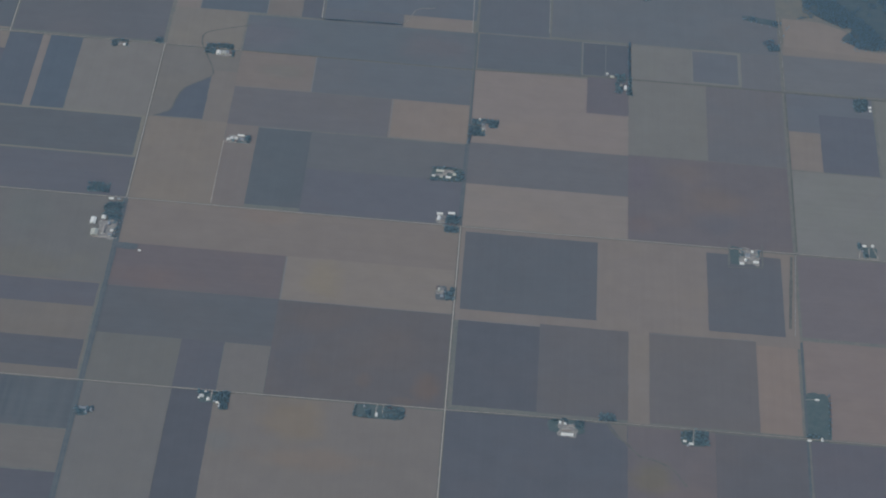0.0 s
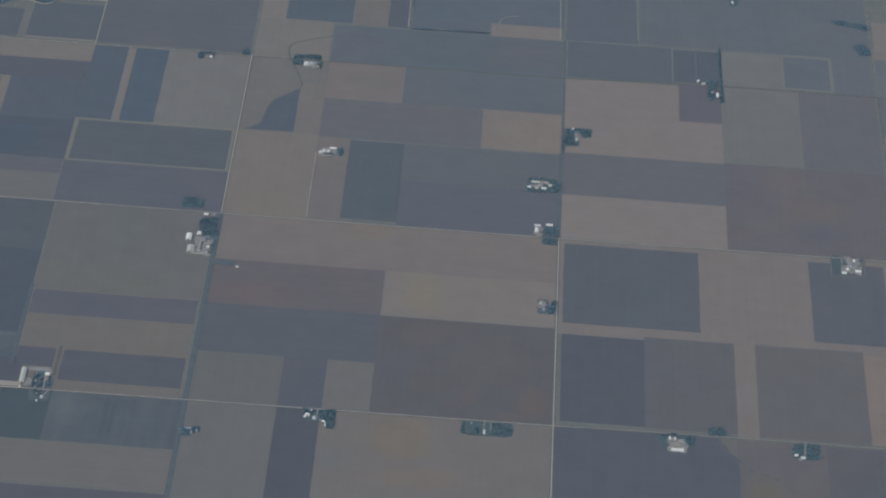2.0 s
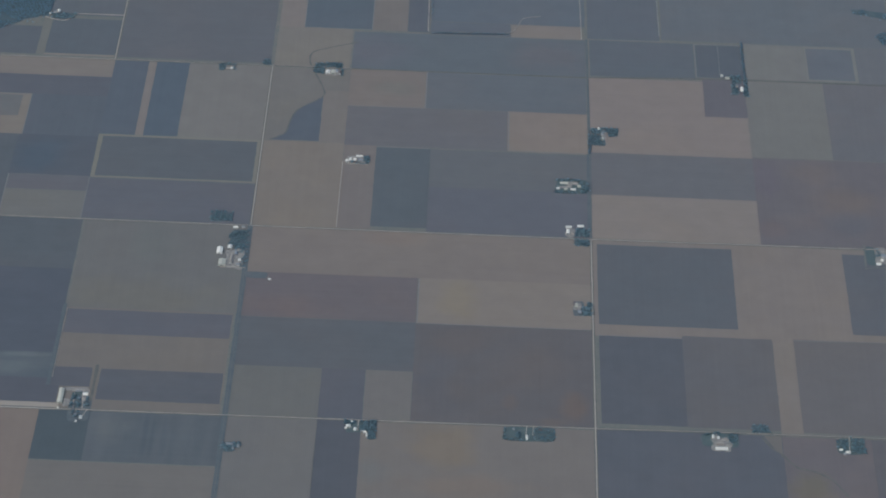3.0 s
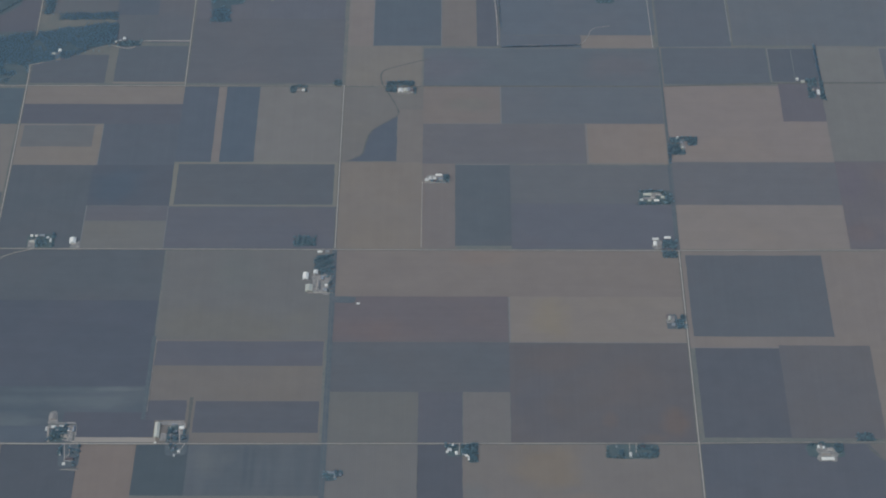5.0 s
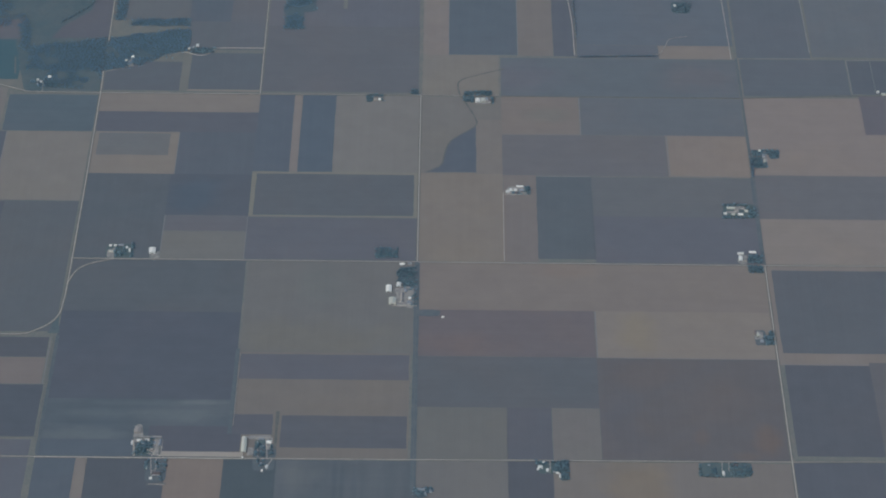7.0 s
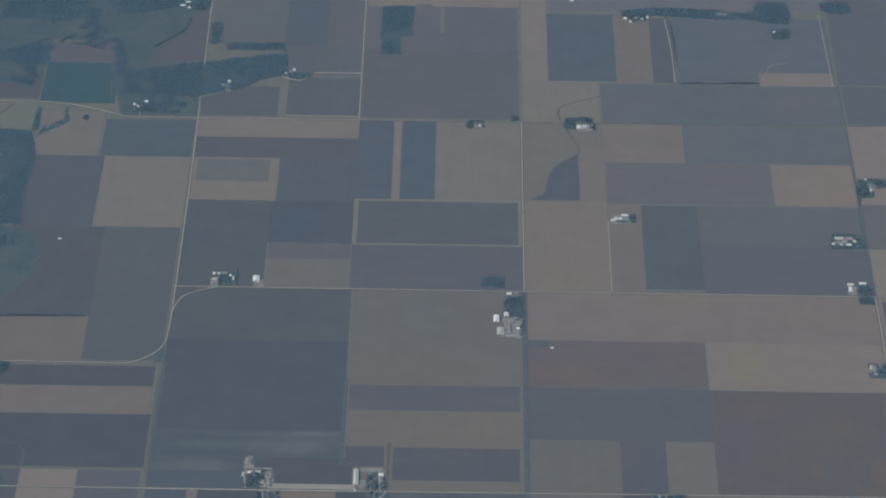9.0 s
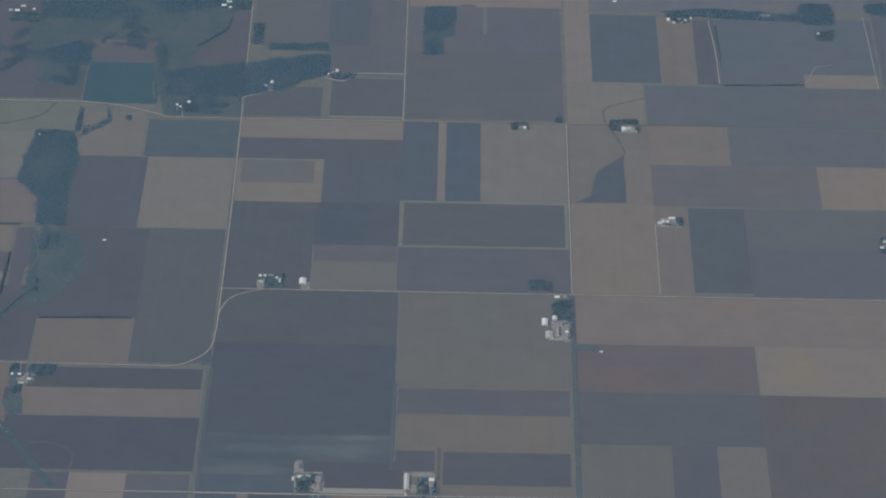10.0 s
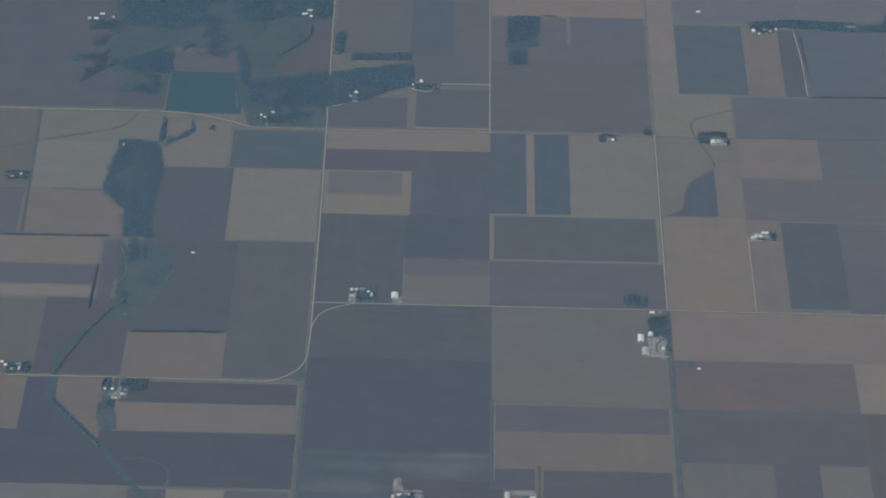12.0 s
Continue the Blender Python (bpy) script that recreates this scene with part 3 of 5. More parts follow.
field("dun", 0, 0.25, -1.01, -0.76, 0, (1.000, 0.977, 0.967))
field("umber", 0.25, 0.37, -1.01, -0.76, 0, (1.009, 0.983, 1.001))
field("pale", 0.372, 0.498, -1.01, -0.76, 0, (0.955, 0.905, 0.925))
field("straw", 1, 1.5, 0.515, 1.004, 0, (1.010, 0.995, 1.010))
field("umber", 1.367, 1.5, 0.77, 1.018, 1, (1.200, 1.080, 1.060))
field("mid", 1, 1.5, 0.257, 0.513, 0, (1.040, 0.990, 0.950))
field("straw", 1, 1.5, -0.006, 0.255, 0, (1.017, 1.017, 1.018))
field("rust", 1.5, 2, -0.006, 0.52, 0, (1.070, 1.045, 1.030), [(1.531, 0.372, 0.052, 0.128, (0.97, 0.958, 1.01)), (1.770, 0.267, 0.104, 0.084, (1.06, 1.02, 0.952)), (1.771, 0.143, 0.065, 0.075, (0.934, 0.982, 1.02)), (1.538, 0.090, 0.044, 0.054, (1.06, 1, 0.97)), (1.680, 0.444, 0.088, 0.065, (1.03, 1.01, 0.97))])
field("dun", 1.5, 1.75, 0.525, 1.018, 0, (1.160, 1.125, 1.100))
field("mid", 1.75, 2, 0.525, 1.018, 0, (1.060, 1.010, 0.970))
field("straw", 1, 2, -0.535, -0.006, 0, (0.937, 0.938, 0.948), along="y")
field("umber", 1.012, 1.41, -0.474, -0.035, 1, (1.020, 1.020, 1.010))
field("soil", 1.735, 1.955, -0.477, -0.037, 1, (1.043, 1.043, 1.008))
field("umber", 1.012, 1.25, -0.978, -0.535, 1, (0.931, 0.921, 0.936))
field("taupe", 1.25, 1.503, -0.98, -0.52, 1, (0.930, 0.920, 0.900))
field("straw", 1.503, 1.562, -1.002, -0.535, 0, (0.920, 0.930, 0.940))
field("taupe", 1.563, 1.868, -0.99, -0.515, 1, (1.010, 0.970, 0.915))
field("straw", 1.868, 1.99, -0.99, -0.535, 0, (1.020, 0.955, 0.930))
field("taupe", 2, 2.6, -0.47, -0.006, 0, (1.120, 1.030, 1.000))
field("khaki", 2, 2.6, -1.002, -0.49, 0, (1.040, 0.980, 0.990))
field("pale", 2, 2.6, -0.006, 0.507, 0, (1.090, 1.080, 1.090))
field("straw", 2, 2.108, 0.515, 0.765, 0, (0.955, 0.956, 0.955))
field("mid", 2, 2.285, 0.765, 1.018, 0, (1.018, 1.036, 1.050))
field("soil", 2.11, 2.285, 0.515, 0.89, 1, (1.046, 1.073, 1.092))
field("pale", 2.295, 2.6, 0.51, 1.018, 0, (1.001, 1.005, 1.007))
field("umber", 1, 1.503, -1.7, -1.002, 0, (0.960, 0.955, 0.980))
field("rust", 1.503, 1.742, -1.7, -1.002, 0, (1.075, 1.035, 1.010), [(1.565, -1.250, 0.060, 0.075, (1.05, 1.05, 0.86))])
field("soil", 1.742, 2, -1.7, -1.002, 0, (1.050, 1.000, 0.950))
field("mid", 2, 2.6, -1.7, -1.002, 0, (0.915, 0.855, 0.875))
field("dun", 0, 0.25, -1.75, -1.01, 0, (1.060, 1.020, 1.030), rows=1.45)
field("ink", 0.25, 0.37, -1.75, -1.01, 0, (1.040, 0.990, 0.950))
field("khaki", 0.37, 1, -1.75, -1.01, 0, (0.905, 0.925, 0.930), [(0.593, -1.118, 0.100, 0.105, (1.09, 1.02, 0.90)), (0.660, -1.300, 0.160, 0.060, (1.07, 1.0, 0.93)), (0.405, -1.245, 0.045, 0.055, (0.92, 0.98, 1.03))])
field("ink", -0.5, -0.36, -1.255, -1.014, 0, (0.880, 0.955, 0.900))
field("slate", -0.36, 0, -1.255, -1.014, 0, (1.050, 1.030, 0.970), [(-0.2045, -1.130, 0.0075, 0.110, (0.90, 0.92, 0.95)), (-0.1848, -1.135, 0.006, 0.100, (0.91, 0.93, 0.95)), (-0.1531, -1.125, 0.008, 0.110, (0.93, 0.95, 0.97)), (-0.300, -1.100, 0.048, 0.065, (1.17, 1.13, 1.08)), (-0.250, -1.080, 0.020, 0.050, (1.10, 1.08, 1.05))])
field("dun", -0.5, 0, -1.455, -1.262, 0, (1.110, 1.030, 1.000))
field("soil", -0.5, 0, -1.75, -1.465, 0, (0.948, 0.932, 0.934))
field("khaki", -0.65, -0.5, -1.45, -1.014, 0, (0.985, 0.935, 0.895))
field("dark", -0.858, -0.65, -1.45, -1.014, 0, (0.900, 0.865, 0.830))
field("khaki", -0.888, -0.858, -1.45, -1.014, 0, (1.003, 1.008, 1.004))
field("dark", -1, -0.888, -1.45, -1.014, 0, (0.975, 0.990, 0.976))
field("soil", -1, -0.757, 1.005, 1.2, 0, (0.994, 1.046, 1.025))
field("dark", -0.73, -0.504, 1.02, 1.262, 0, (1.090, 1.060, 1.000))
field("pale", -0.757, -0.73, 1.004, 1.27, 0, (0.943, 0.949, 0.946))
field("straw", -0.73, -0.504, 1.004, 1.018, 0, (1.032, 1.044, 1.038))
field("mid", -1, -0.755, 1.49, 2.2, 0, (0.980, 0.985, 0.940))
field("dark", -0.755, -0.62, 1.48, 2.2, 0, (1.029, 1.051, 1.033))
field("mid", -0.62, -0.505, 1.285, 2.2, 0, (0.953, 0.957, 0.957))
field("mid", -0.755, -0.62, 1.285, 1.48, 0, (0.928, 0.953, 0.940))
field("mauve", -0.497, -0.003, 1.005, 1.455, 0, (0.955, 0.965, 0.940))
field("mauve", -0.497, -0.258, 1.455, 1.76, 0, (1.000, 1.010, 1.000))
field("straw", -0.497, 0, 1.77, 2.2, 0, (0.962, 0.945, 0.961))
field("soil", -0.258, -0.005, 1.455, 1.77, 0, (1.120, 1.120, 1.120))
field("pale", -0.258, -0.246, 1.58, 1.77, 1, (1.000, 0.998, 1.000))
field("soil", -0.239, -0.02, 1.46, 1.745, 1, (1.130, 1.130, 1.130))
field("khaki", 0, 0.085, 1.265, 2.2, 0, (1.049, 1.041, 1.047))
field("khaki", 0, 0.243, 0.992, 1.265, 0, (0.975, 1.013, 1.003))
field("dark", 0.087, 0.304, 1.27, 1.73, 0, (1.040, 1.060, 1.040))
field("khaki", 0.307, 0.418, 1.265, 1.71, 0, (0.914, 0.932, 0.946))
field("soil", 0.42, 0.49, 1.265, 1.71, 0, (0.980, 1.015, 1.030))
field("mid", 0.25, 1, 0.995, 1.25, 0, (0.925, 0.980, 0.985), [(0.340, 1.120, 0.110, 0.100, (1.07, 1.0, 1.02)), (0.890, 1.120, 0.130, 0.110, (1.10, 1.0, 0.98))])
field("mid", 0.495, 1.0, 1.345, 1.72, 0, (0.922, 0.991, 1.037))
field("straw", 0.756, 0.985, 1.255, 1.342, 0, (0.982, 0.985, 0.993))
field("mid", 0.495, 0.754, 1.255, 1.342, 0, (0.935, 0.975, 1.005))
field("dark", 1.0, 1.238, 1.265, 2.2, 0, (1.160, 1.110, 1.060))
field("dark", 1.005, 1.345, 1.0065, 1.255, 0, (1.140, 1.100, 1.040))
field("soil", 1.352, 1.5, 1.03, 1.252, 0, (0.935, 0.995, 1.000))
field("pale", 1.508, 1.702, 1.03, 1.265, 0, (1.020, 1.010, 1.030))
field("pale", 1.704, 1.868, 1.035, 1.268, 0, (1.059, 1.059, 1.063))
field("mid", 1.71, 1.857, 1.045, 1.255, 1, (1.000, 1.020, 1.030))
field("ash", 1.868, 2, 1.02, 1.272, 0, (0.937, 0.932, 0.949))
field("mid", 1.245, 2, 1.275, 2.2, 0, (1.000, 1.030, 1.020))
field("ash", 2, 2.6, 1.04, 1.285, 0, (0.985, 0.980, 0.985))
field("mid", 0.09, 0.49, 1.76, 2.3, 0, (1.090, 1.074, 1.086))
field("mid", 0.5, 1, 1.78, 2.3, 0, (1.115, 1.103, 1.109))
field("dark", -1.28, -1, 0.745, 0.975, 0, (0.970, 1.055, 1.020))
field("khaki", -1.265, -1, 0.325, 0.74, 0, (0.970, 1.014, 1.008))
field("soil", -1.5, -1.265, 0.32, 0.74, 0, (0.930, 0.990, 1.000))
field("soil", -1.225, -1.0, -0.4, 0.32, 0, (0.985, 1.030, 0.985))
field("umber", -1.5, -1.225, -0.17, 0.318, 0, (0.920, 0.940, 0.955))
field("khaki", -1.49, -1.225, -0.41, -0.182, 0, (0.881, 0.884, 0.899))
field("khaki", -2.02, -1.62, 0.178, 0.335, 0, (0.961, 0.967, 0.957))
field("soil", -2.02, -1.62, 0.065, 0.17, 0, (1.029, 1.029, 1.035))
field("khaki", -2.02, -1.62, -0.006, 0.055, 0, (1.032, 1.030, 1.033))
field("khaki", -1.865, -1.53, 0.343, 0.597, 0, (0.890, 0.900, 0.950))
field("pale", -1.865, -1.55, 0.603, 0.885, 0, (1.050, 1.035, 1.030))
field("pale", -1.865, -1.49, 0.885, 1.07, 0, (0.936, 0.971, 0.954))
field("pale", -1.49, -1.29, 0.745, 1.02, 0, (1.020, 0.975, 0.980))
field("umber", -1.49, -1.012, -0.53, -0.43, 0, (0.881, 0.882, 0.892))
field("khaki", -1.5, -1.012, -0.665, -0.535, 0, (0.920, 0.915, 0.935))
field("ink", -1.8, -1.005, -0.92, -0.67, 0, (0.975, 0.975, 0.960))
field("dun", -2, -1.5, -1.05, -0.92, 0, (1.083, 1.082, 1.092))
field("soil", -1.43, -1.33, -1.3, -0.935, 0, (0.969, 0.970, 0.968))
field("straw", -1.33, -1.18, -1.3, -0.935, 0, (1.037, 1.038, 1.036))
field("soil", -1.18, -1.01, -1.3, -0.935, 0, (1.069, 1.074, 1.072))
field("khaki", -2.02, -1.748, -0.66, -0.42, 0, (0.876, 0.875, 0.876))
field("ink", -1.748, -1.5, -0.672, -0.42, 0, (0.97, 0.97, 1.03))
field("soil", -1.74, -1.5, -0.4, -0.005, 0, (0.913, 0.928, 0.924))
field("dun", -2.02, -1.74, -0.4, -0.015, 0, (0.912, 0.908, 0.918))
field("khaki", -1.664, -1.535, -0.535, -0.42, 1, (0.87, 0.87, 0.88))
field("green", -1.5, -1.268, 1.075, 1.343, 0, (0.985, 1.000, 0.930))
field("mid", -1.5, -1.275, 1.345, 1.478, 0, (0.950, 0.930, 0.940))
field("dun", -2.2, -1.872, 0.607, 1.07, 0, (0.929, 0.935, 0.935))
field("soil", -2.2, -1.872, 0.34, 0.6, 0, (1.062, 1.059, 1.061))
field("soil", -2.4, -1.66, 1.1, 2, 0, (0.975, 1.020, 1.030))
field("straw", 2, 2.6, 1.285, 1.36, 0, (0.946, 0.954, 0.959))
field("soil", -1.6595, -1.505, 1.1, 1.34, 0, (0.942, 0.969, 0.963))

# ---- roads ----
road([(-1, -0.006), (1, -0.009), (1.5, -0.004), (2.7, 0.002)])
road([(-1.236, 0.9945), (-1, 0.991), (-0.5, 0.9925)])
road([(-0.5, 0.9925), (0, 0.9945), (0.25, 0.995)], 0.4, 1.8)
road([(0.25, 0.995), (1.0, 0.997)], 0.2, 1.6, "narrow dull farm lane on a grass verge", VERGE, DULL)
road([(1.0, 0.997), (1.5, 1.022), (2.7, 1.022)], 0.35, 2.0, "narrow dull farm lane on a grass verge", VERGE, DULL)
road([(-1.5, -1.015), (-0.5, -1.0145), (0, -1.012), (1, -1.006)])
road([(1, -1.006), (1.4, -0.999), (2.7, -0.996)], 0.45, 2.4)
road([(0, 1), (0, -0.003)], 0.75, 2.2)
road([(0, -0.003), (0.001, -1.8)], 0.25, 4.0, "narrow dull farm lane on a wide grass verge", RANK, DULL)
road([(1, -0.012), (1.0, -1.8)], 0.82, 2.4)
road([(1.0, 1.26), (1.002, 0.6), (1, -0.012)], 0.35, 1.9, "narrow dull farm lane on a wide grass verge", RANK, DULL)
road([(2.003, 1.6), (2.007, 1.022)], 0.5, 1.6, surface=YARD)
ribbon("verge", "broad dark grass strip between fields", "verge", [(2.006, 1.018), (2.007, 0.5), (2.006, 0.01)], 1.3, 0.17, VERGE, 0.3)
ribbon("verge", "broad dark grass strip between fields", "verge", [(1.999, -0.5), (1.992, -1.7)], 1.8, 0.17, RANK, 0.3)
ribbon("verge", "dull grass strip between two field margins", "verge", [(1.988, -0.02), (1.9705, -0.43)], 2.4, 0.172, VERGE, 0.4)
drive([(2.001, -0.01), (1.983, -0.47)], 0.6, YARD)
road([(-1.003, 1.13), (-1.0, 0.992), (-0.995, 0.4), (-0.994, -0.14), (-0.996, -0.24), (-1.001, -0.306), (-1.0214, -0.355), (-1.058, -0.393), (-1.103, -0.4147), (-1.21, -0.414), (-1.516, -0.412), (-2.0, -0.41)], 0.75, 2.2)
road([(-0.994, -0.139), (-0.973, -0.07), (-0.935, -0.033), (-0.873, -0.006)], 0.65, 2.0)
road([(-1.0085, 2.2), (-1.009, 1.74), (-1.004, 1.33)], 0.8, 2.0)
road([(-0.506, 2.2), (-0.503, 1.28), (-0.502, 0.997)], 0.7, 1.8)
road([(-2.4, 1.084), (-2.006, 1.084), (-1.832, 1.081), (-1.658, 1.082), (-1.485, 1.079), (-1.397, 1.065), (-1.308, 1.033), (-1.236, 0.9975)], 0.9, 2.2)
road([(-1.882, 1.08), (-1.868, 0.75), (-1.855, 0.34)], 0.5, 2.4, "narrow dull farm lane on a wide grass verge", RANK, DULL)
drive([(-0.757, 1.268), (-0.7, 1.245), (-0.665, 1.275), (-0.65, 1.296), (-0.503, 1.298)], 0.9)
drive([(0.251, 0.395), (0.2505, 0.003)], 0.5)
drive([(-1.0, 1.13), (-0.94, 1.16), (-0.91, 1.17)], 0.6)
drive([(0.985, 1.255), (0.978, 1.75)], 0.5)
drive([(1.238, 1.3), (1.235, 1.75)], 0.7, YARD)

ribbon("verge", "broad dark grass strip between fields", "verge", [(-0.994, -0.42), (-0.994, -1.0)], 2.6, 0.176, RANK, 0.3)
ribbon("verge", "broad dark grass strip between fields", "verge", [(-0.4905, -0.48), (-0.4905, -0.9)], 3.0, 0.179, RANK, 0.3)
drive([(-1.004, -0.43), (-1.003, -0.95)], 0.7, DULL)
drive([(-0.4825, -0.5), (-0.4825, -0.86)], 0.4, YARD)
ribbon("verge", "broad dark grass strip between fields", "verge", [(0.996, 0.02), (0.998, 0.5)], 2.8, 0.170, RANK, 0.4)
ribbon("verge", "broad dark grass strip between fields", "verge", [(-0.366, -0.79), (-0.366, -0.97)], 2.2, 0.172, VERGE, 0.4)
drive([(0.487, 1.27), (0.484, 1.5), (0.472, 1.7)], 0.7)
road([(-1.0, -1.016), (-0.45, -1.0155)], 1.0, 2.0)


# ---- dry grass margins between fields ----
def margin(points, width=0.6):
    road_count.append(1)
    ribbon("field_margin", "thin strip of dry grass between fields", "field margin", points, width, 0.06 + 0.002 * (len(road_count) % 9), MARGIN, 0.4)


margin([(0.503, -0.268), (0.503, -0.507)], 0.8)
margin([(0.503, -0.507), (0.99, -0.508)], 0.7)
margin([(0.492, 0.752), (0.492, 0.99)], 0.8)
margin([(0.255, 0.752), (0.49, 0.752)], 0.5)
margin([(1.350, 1.03), (1.350, 1.252)], 0.8)
margin([(1.350, 1.255), (1.495, 1.257)], 0.8)
margin([(1.425, 1.045), (1.425, 1.25)], 0.5)
margin([(1.06, 1.262), (1.24, 1.266)], 0.8)
margin([(-0.744, -0.003), (-0.744, 0.243)], 0.8)
margin([(-0.501, -0.003), (-0.501, 0.238)], 0.5)
margin([(0.753, 0.505), (0.753, 0.748)], 0.7)
margin([(0.756, 0.503), (0.985, 0.503)], 0.6)
margin([(0.088, 1.267), (0.304, 1.267)], 0.6)
margin([(0.086, 1.272), (0.086, 1.72)], 0.6)
margin([(0.306, 1.272), (0.305, 1.72)], 0.7)
margin([(0.352, 0.495), (0.51, 0.495)], 0.7)
margin([(-0.735, 0.49), (-0.735, 0.742)], 0.6)
margin([(-0.995, 0.738), (-0.735, 0.742)], 0.6)
margin([(-1.263, 0.328), (-1.263, 0.74)], 0.6)
margin([(-1.012, -0.43), (-1.012, -0.665)], 0.7)
margin([(1.565, -0.52), (1.862, -0.512)], 0.6)
margin([(1.012, -0.532), (1.25, -0.530)], 0.6)
margin([(1.507, 1.268), (1.865, 1.272)], 0.5)

# ---- pasture, ditches and woods ----
woodland([(-1.0107, 1.3575), (-0.75, 1.4298), (-0.7415, 1.288), (-0.8299, 1.236), (-0.8981, 1.178), (-1.0044, 1.1296)])
patch("undergrowth", "dark rough undergrowth below trees", "undergrowth", [(-1.0107, 1.3575), (-0.75, 1.4298), (-0.7415, 1.288), (-0.8299, 1.236), (-0.8981, 1.178), (-1.0044, 1.1296)], 0.078, SHRUB, 2.5, 5.0)
woodland([(-1.2554, 1.3014), (-1.0142, 1.3573), (-1.0078, 1.1295), (-1.2365, 1.1371)])
patch("undergrowth", "dark rough undergrowth below trees", "undergrowth", [(-1.2554, 1.3014), (-1.0142, 1.3573), (-1.0078, 1.1295), (-1.2365, 1.1371)], 0.081, SHRUB, 2.5, 5.0)
woodland([(-1.6207, 0.9027), (-1.5036, 0.894), (-1.4724, 0.7233), (-1.4856, 0.5224), (-1.4757, 0.329), (-1.5622, 0.3284), (-1.5718, 0.4859), (-1.6457, 0.598), (-1.63, 0.7845)], core=0.55)
patch("undergrowth", "dark rough undergrowth below trees", "undergrowth", [(-1.6207, 0.9027), (-1.5036, 0.894), (-1.4724, 0.7233), (-1.4856, 0.5224), (-1.4757, 0.329), (-1.5622, 0.3284), (-1.5718, 0.4859), (-1.6457, 0.598), (-1.63, 0.7845)], 0.084, SHRUB, 2.5, 5.0)
woodland([(-0.4487, 1.7699), (-0.3445, 1.7748), (-0.3462, 1.5632), (-0.3822, 1.5538), (-0.3793, 1.4319), (-0.447, 1.4288)])
patch("undergrowth", "dark rough undergrowth below trees", "undergrowth", [(-0.4487, 1.7699), (-0.3445, 1.7748), (-0.3462, 1.5632), (-0.3822, 1.5538), (-0.3793, 1.4319), (-0.447, 1.4288)], 0.087, SHRUB, 2.5, 5.0)
woodland([(0.3165, 1.7586), (0.472, 1.7898), (0.7763, 1.7566), (0.772, 1.7092), (0.612, 1.7095), (0.4676, 1.7262)])
patch("undergrowth", "dark rough undergrowth below trees", "undergrowth", [(0.3165, 1.7586), (0.472, 1.7898), (0.7763, 1.7566), (0.772, 1.7092), (0.612, 1.7095), (0.4676, 1.7262)], 0.090, SHRUB, 2.5, 5.0)
woodland([(-1.7381, 1.9219), (-1.0179, 1.9566), (-1.014, 1.7748), (-1.2259, 1.7052), (-1.4753, 1.6343), (-1.6845, 1.644)])
patch("undergrowth", "dark rough undergrowth below trees", "undergrowth", [(-1.7381, 1.9219), (-1.0179, 1.9566), (-1.014, 1.7748), (-1.2259, 1.7052), (-1.4753, 1.6343), (-1.6845, 1.644)], 0.093, SHRUB, 2.5, 5.0)
woodland([(-1.7093, 1.4306), (-1.5169, 1.4777), (-1.4906, 1.3277), (-1.6287, 1.3288)])
patch("undergrowth", "dark rough undergrowth below trees", "undergrowth", [(-1.7093, 1.4306), (-1.5169, 1.4777), (-1.4906, 1.3277), (-1.6287, 1.3288)], 0.096, SHRUB, 2.5, 5.0)
woodland([(-1.6317, 1.2654), (-1.5687, 1.2499), (-1.5727, 1.1946), (-1.6623, 1.2161)])
patch("undergrowth", "dark rough undergrowth below trees", "undergrowth", [(-1.6317, 1.2654), (-1.5687, 1.2499), (-1.5727, 1.1946), (-1.6623, 1.2161)], 0.099, SHRUB, 2.5, 5.0)
woodland([(-1.8351, 1.4399), (-1.7822, 1.4462), (-1.7691, 1.405), (-1.8207, 1.3875)])
patch("undergrowth", "dark rough undergrowth below trees", "undergrowth", [(-1.8351, 1.4399), (-1.7822, 1.4462), (-1.7691, 1.405), (-1.8207, 1.3875)], 0.078, SHRUB, 2.5, 5.0)
woodland([(2.0947, 1.8422), (2.5281, 1.9259), (2.4876, 1.3492), (2.3391, 1.3743), (2.264, 1.3766), (2.2104, 1.4321), (2.2427, 1.5084), (2.1508, 1.5745), (2.0874, 1.6597)], gaps=-0.02)
patch("undergrowth", "dark rough undergrowth below trees", "undergrowth", [(2.0947, 1.8422), (2.5281, 1.9259), (2.4876, 1.3492), (2.3391, 1.3743), (2.264, 1.3766), (2.2104, 1.4321), (2.2427, 1.5084), (2.1508, 1.5745), (2.0874, 1.6597)], 0.081, SHRUB, 2.5, 5.0)
woodland([(1.8776, 1.5521), (1.9401, 1.543), (2.0061, 1.5262), (2.0101, 1.477), (1.9483, 1.4986), (1.8825, 1.5195)])
patch("undergrowth", "dark rough undergrowth below trees", "undergrowth", [(1.8776, 1.5521), (1.9401, 1.543), (2.0061, 1.5262), (2.0101, 1.477), (1.9483, 1.4986), (1.8825, 1.5195)], 0.084, SHRUB, 2.5, 5.0)
woodland([(1.9589, 1.3522), (2.0004, 1.36), (2.0025, 1.3116), (1.9611, 1.3039)])
patch("undergrowth", "dark rough undergrowth below trees", "undergrowth", [(1.9589, 1.3522), (2.0004, 1.36), (2.0025, 1.3116), (1.9611, 1.3039)], 0.087, SHRUB, 2.5, 5.0)
woodland([(-1.3003, 1.4497), (-1.2535, 1.4139), (-1.2531, 1.2644), (-1.2794, 1.2632)])
patch("undergrowth", "dark rough undergrowth below trees", "undergrowth", [(-1.3003, 1.4497), (-1.2535, 1.4139), (-1.2531, 1.2644), (-1.2794, 1.2632)], 0.090, SHRUB, 2.5, 5.0)
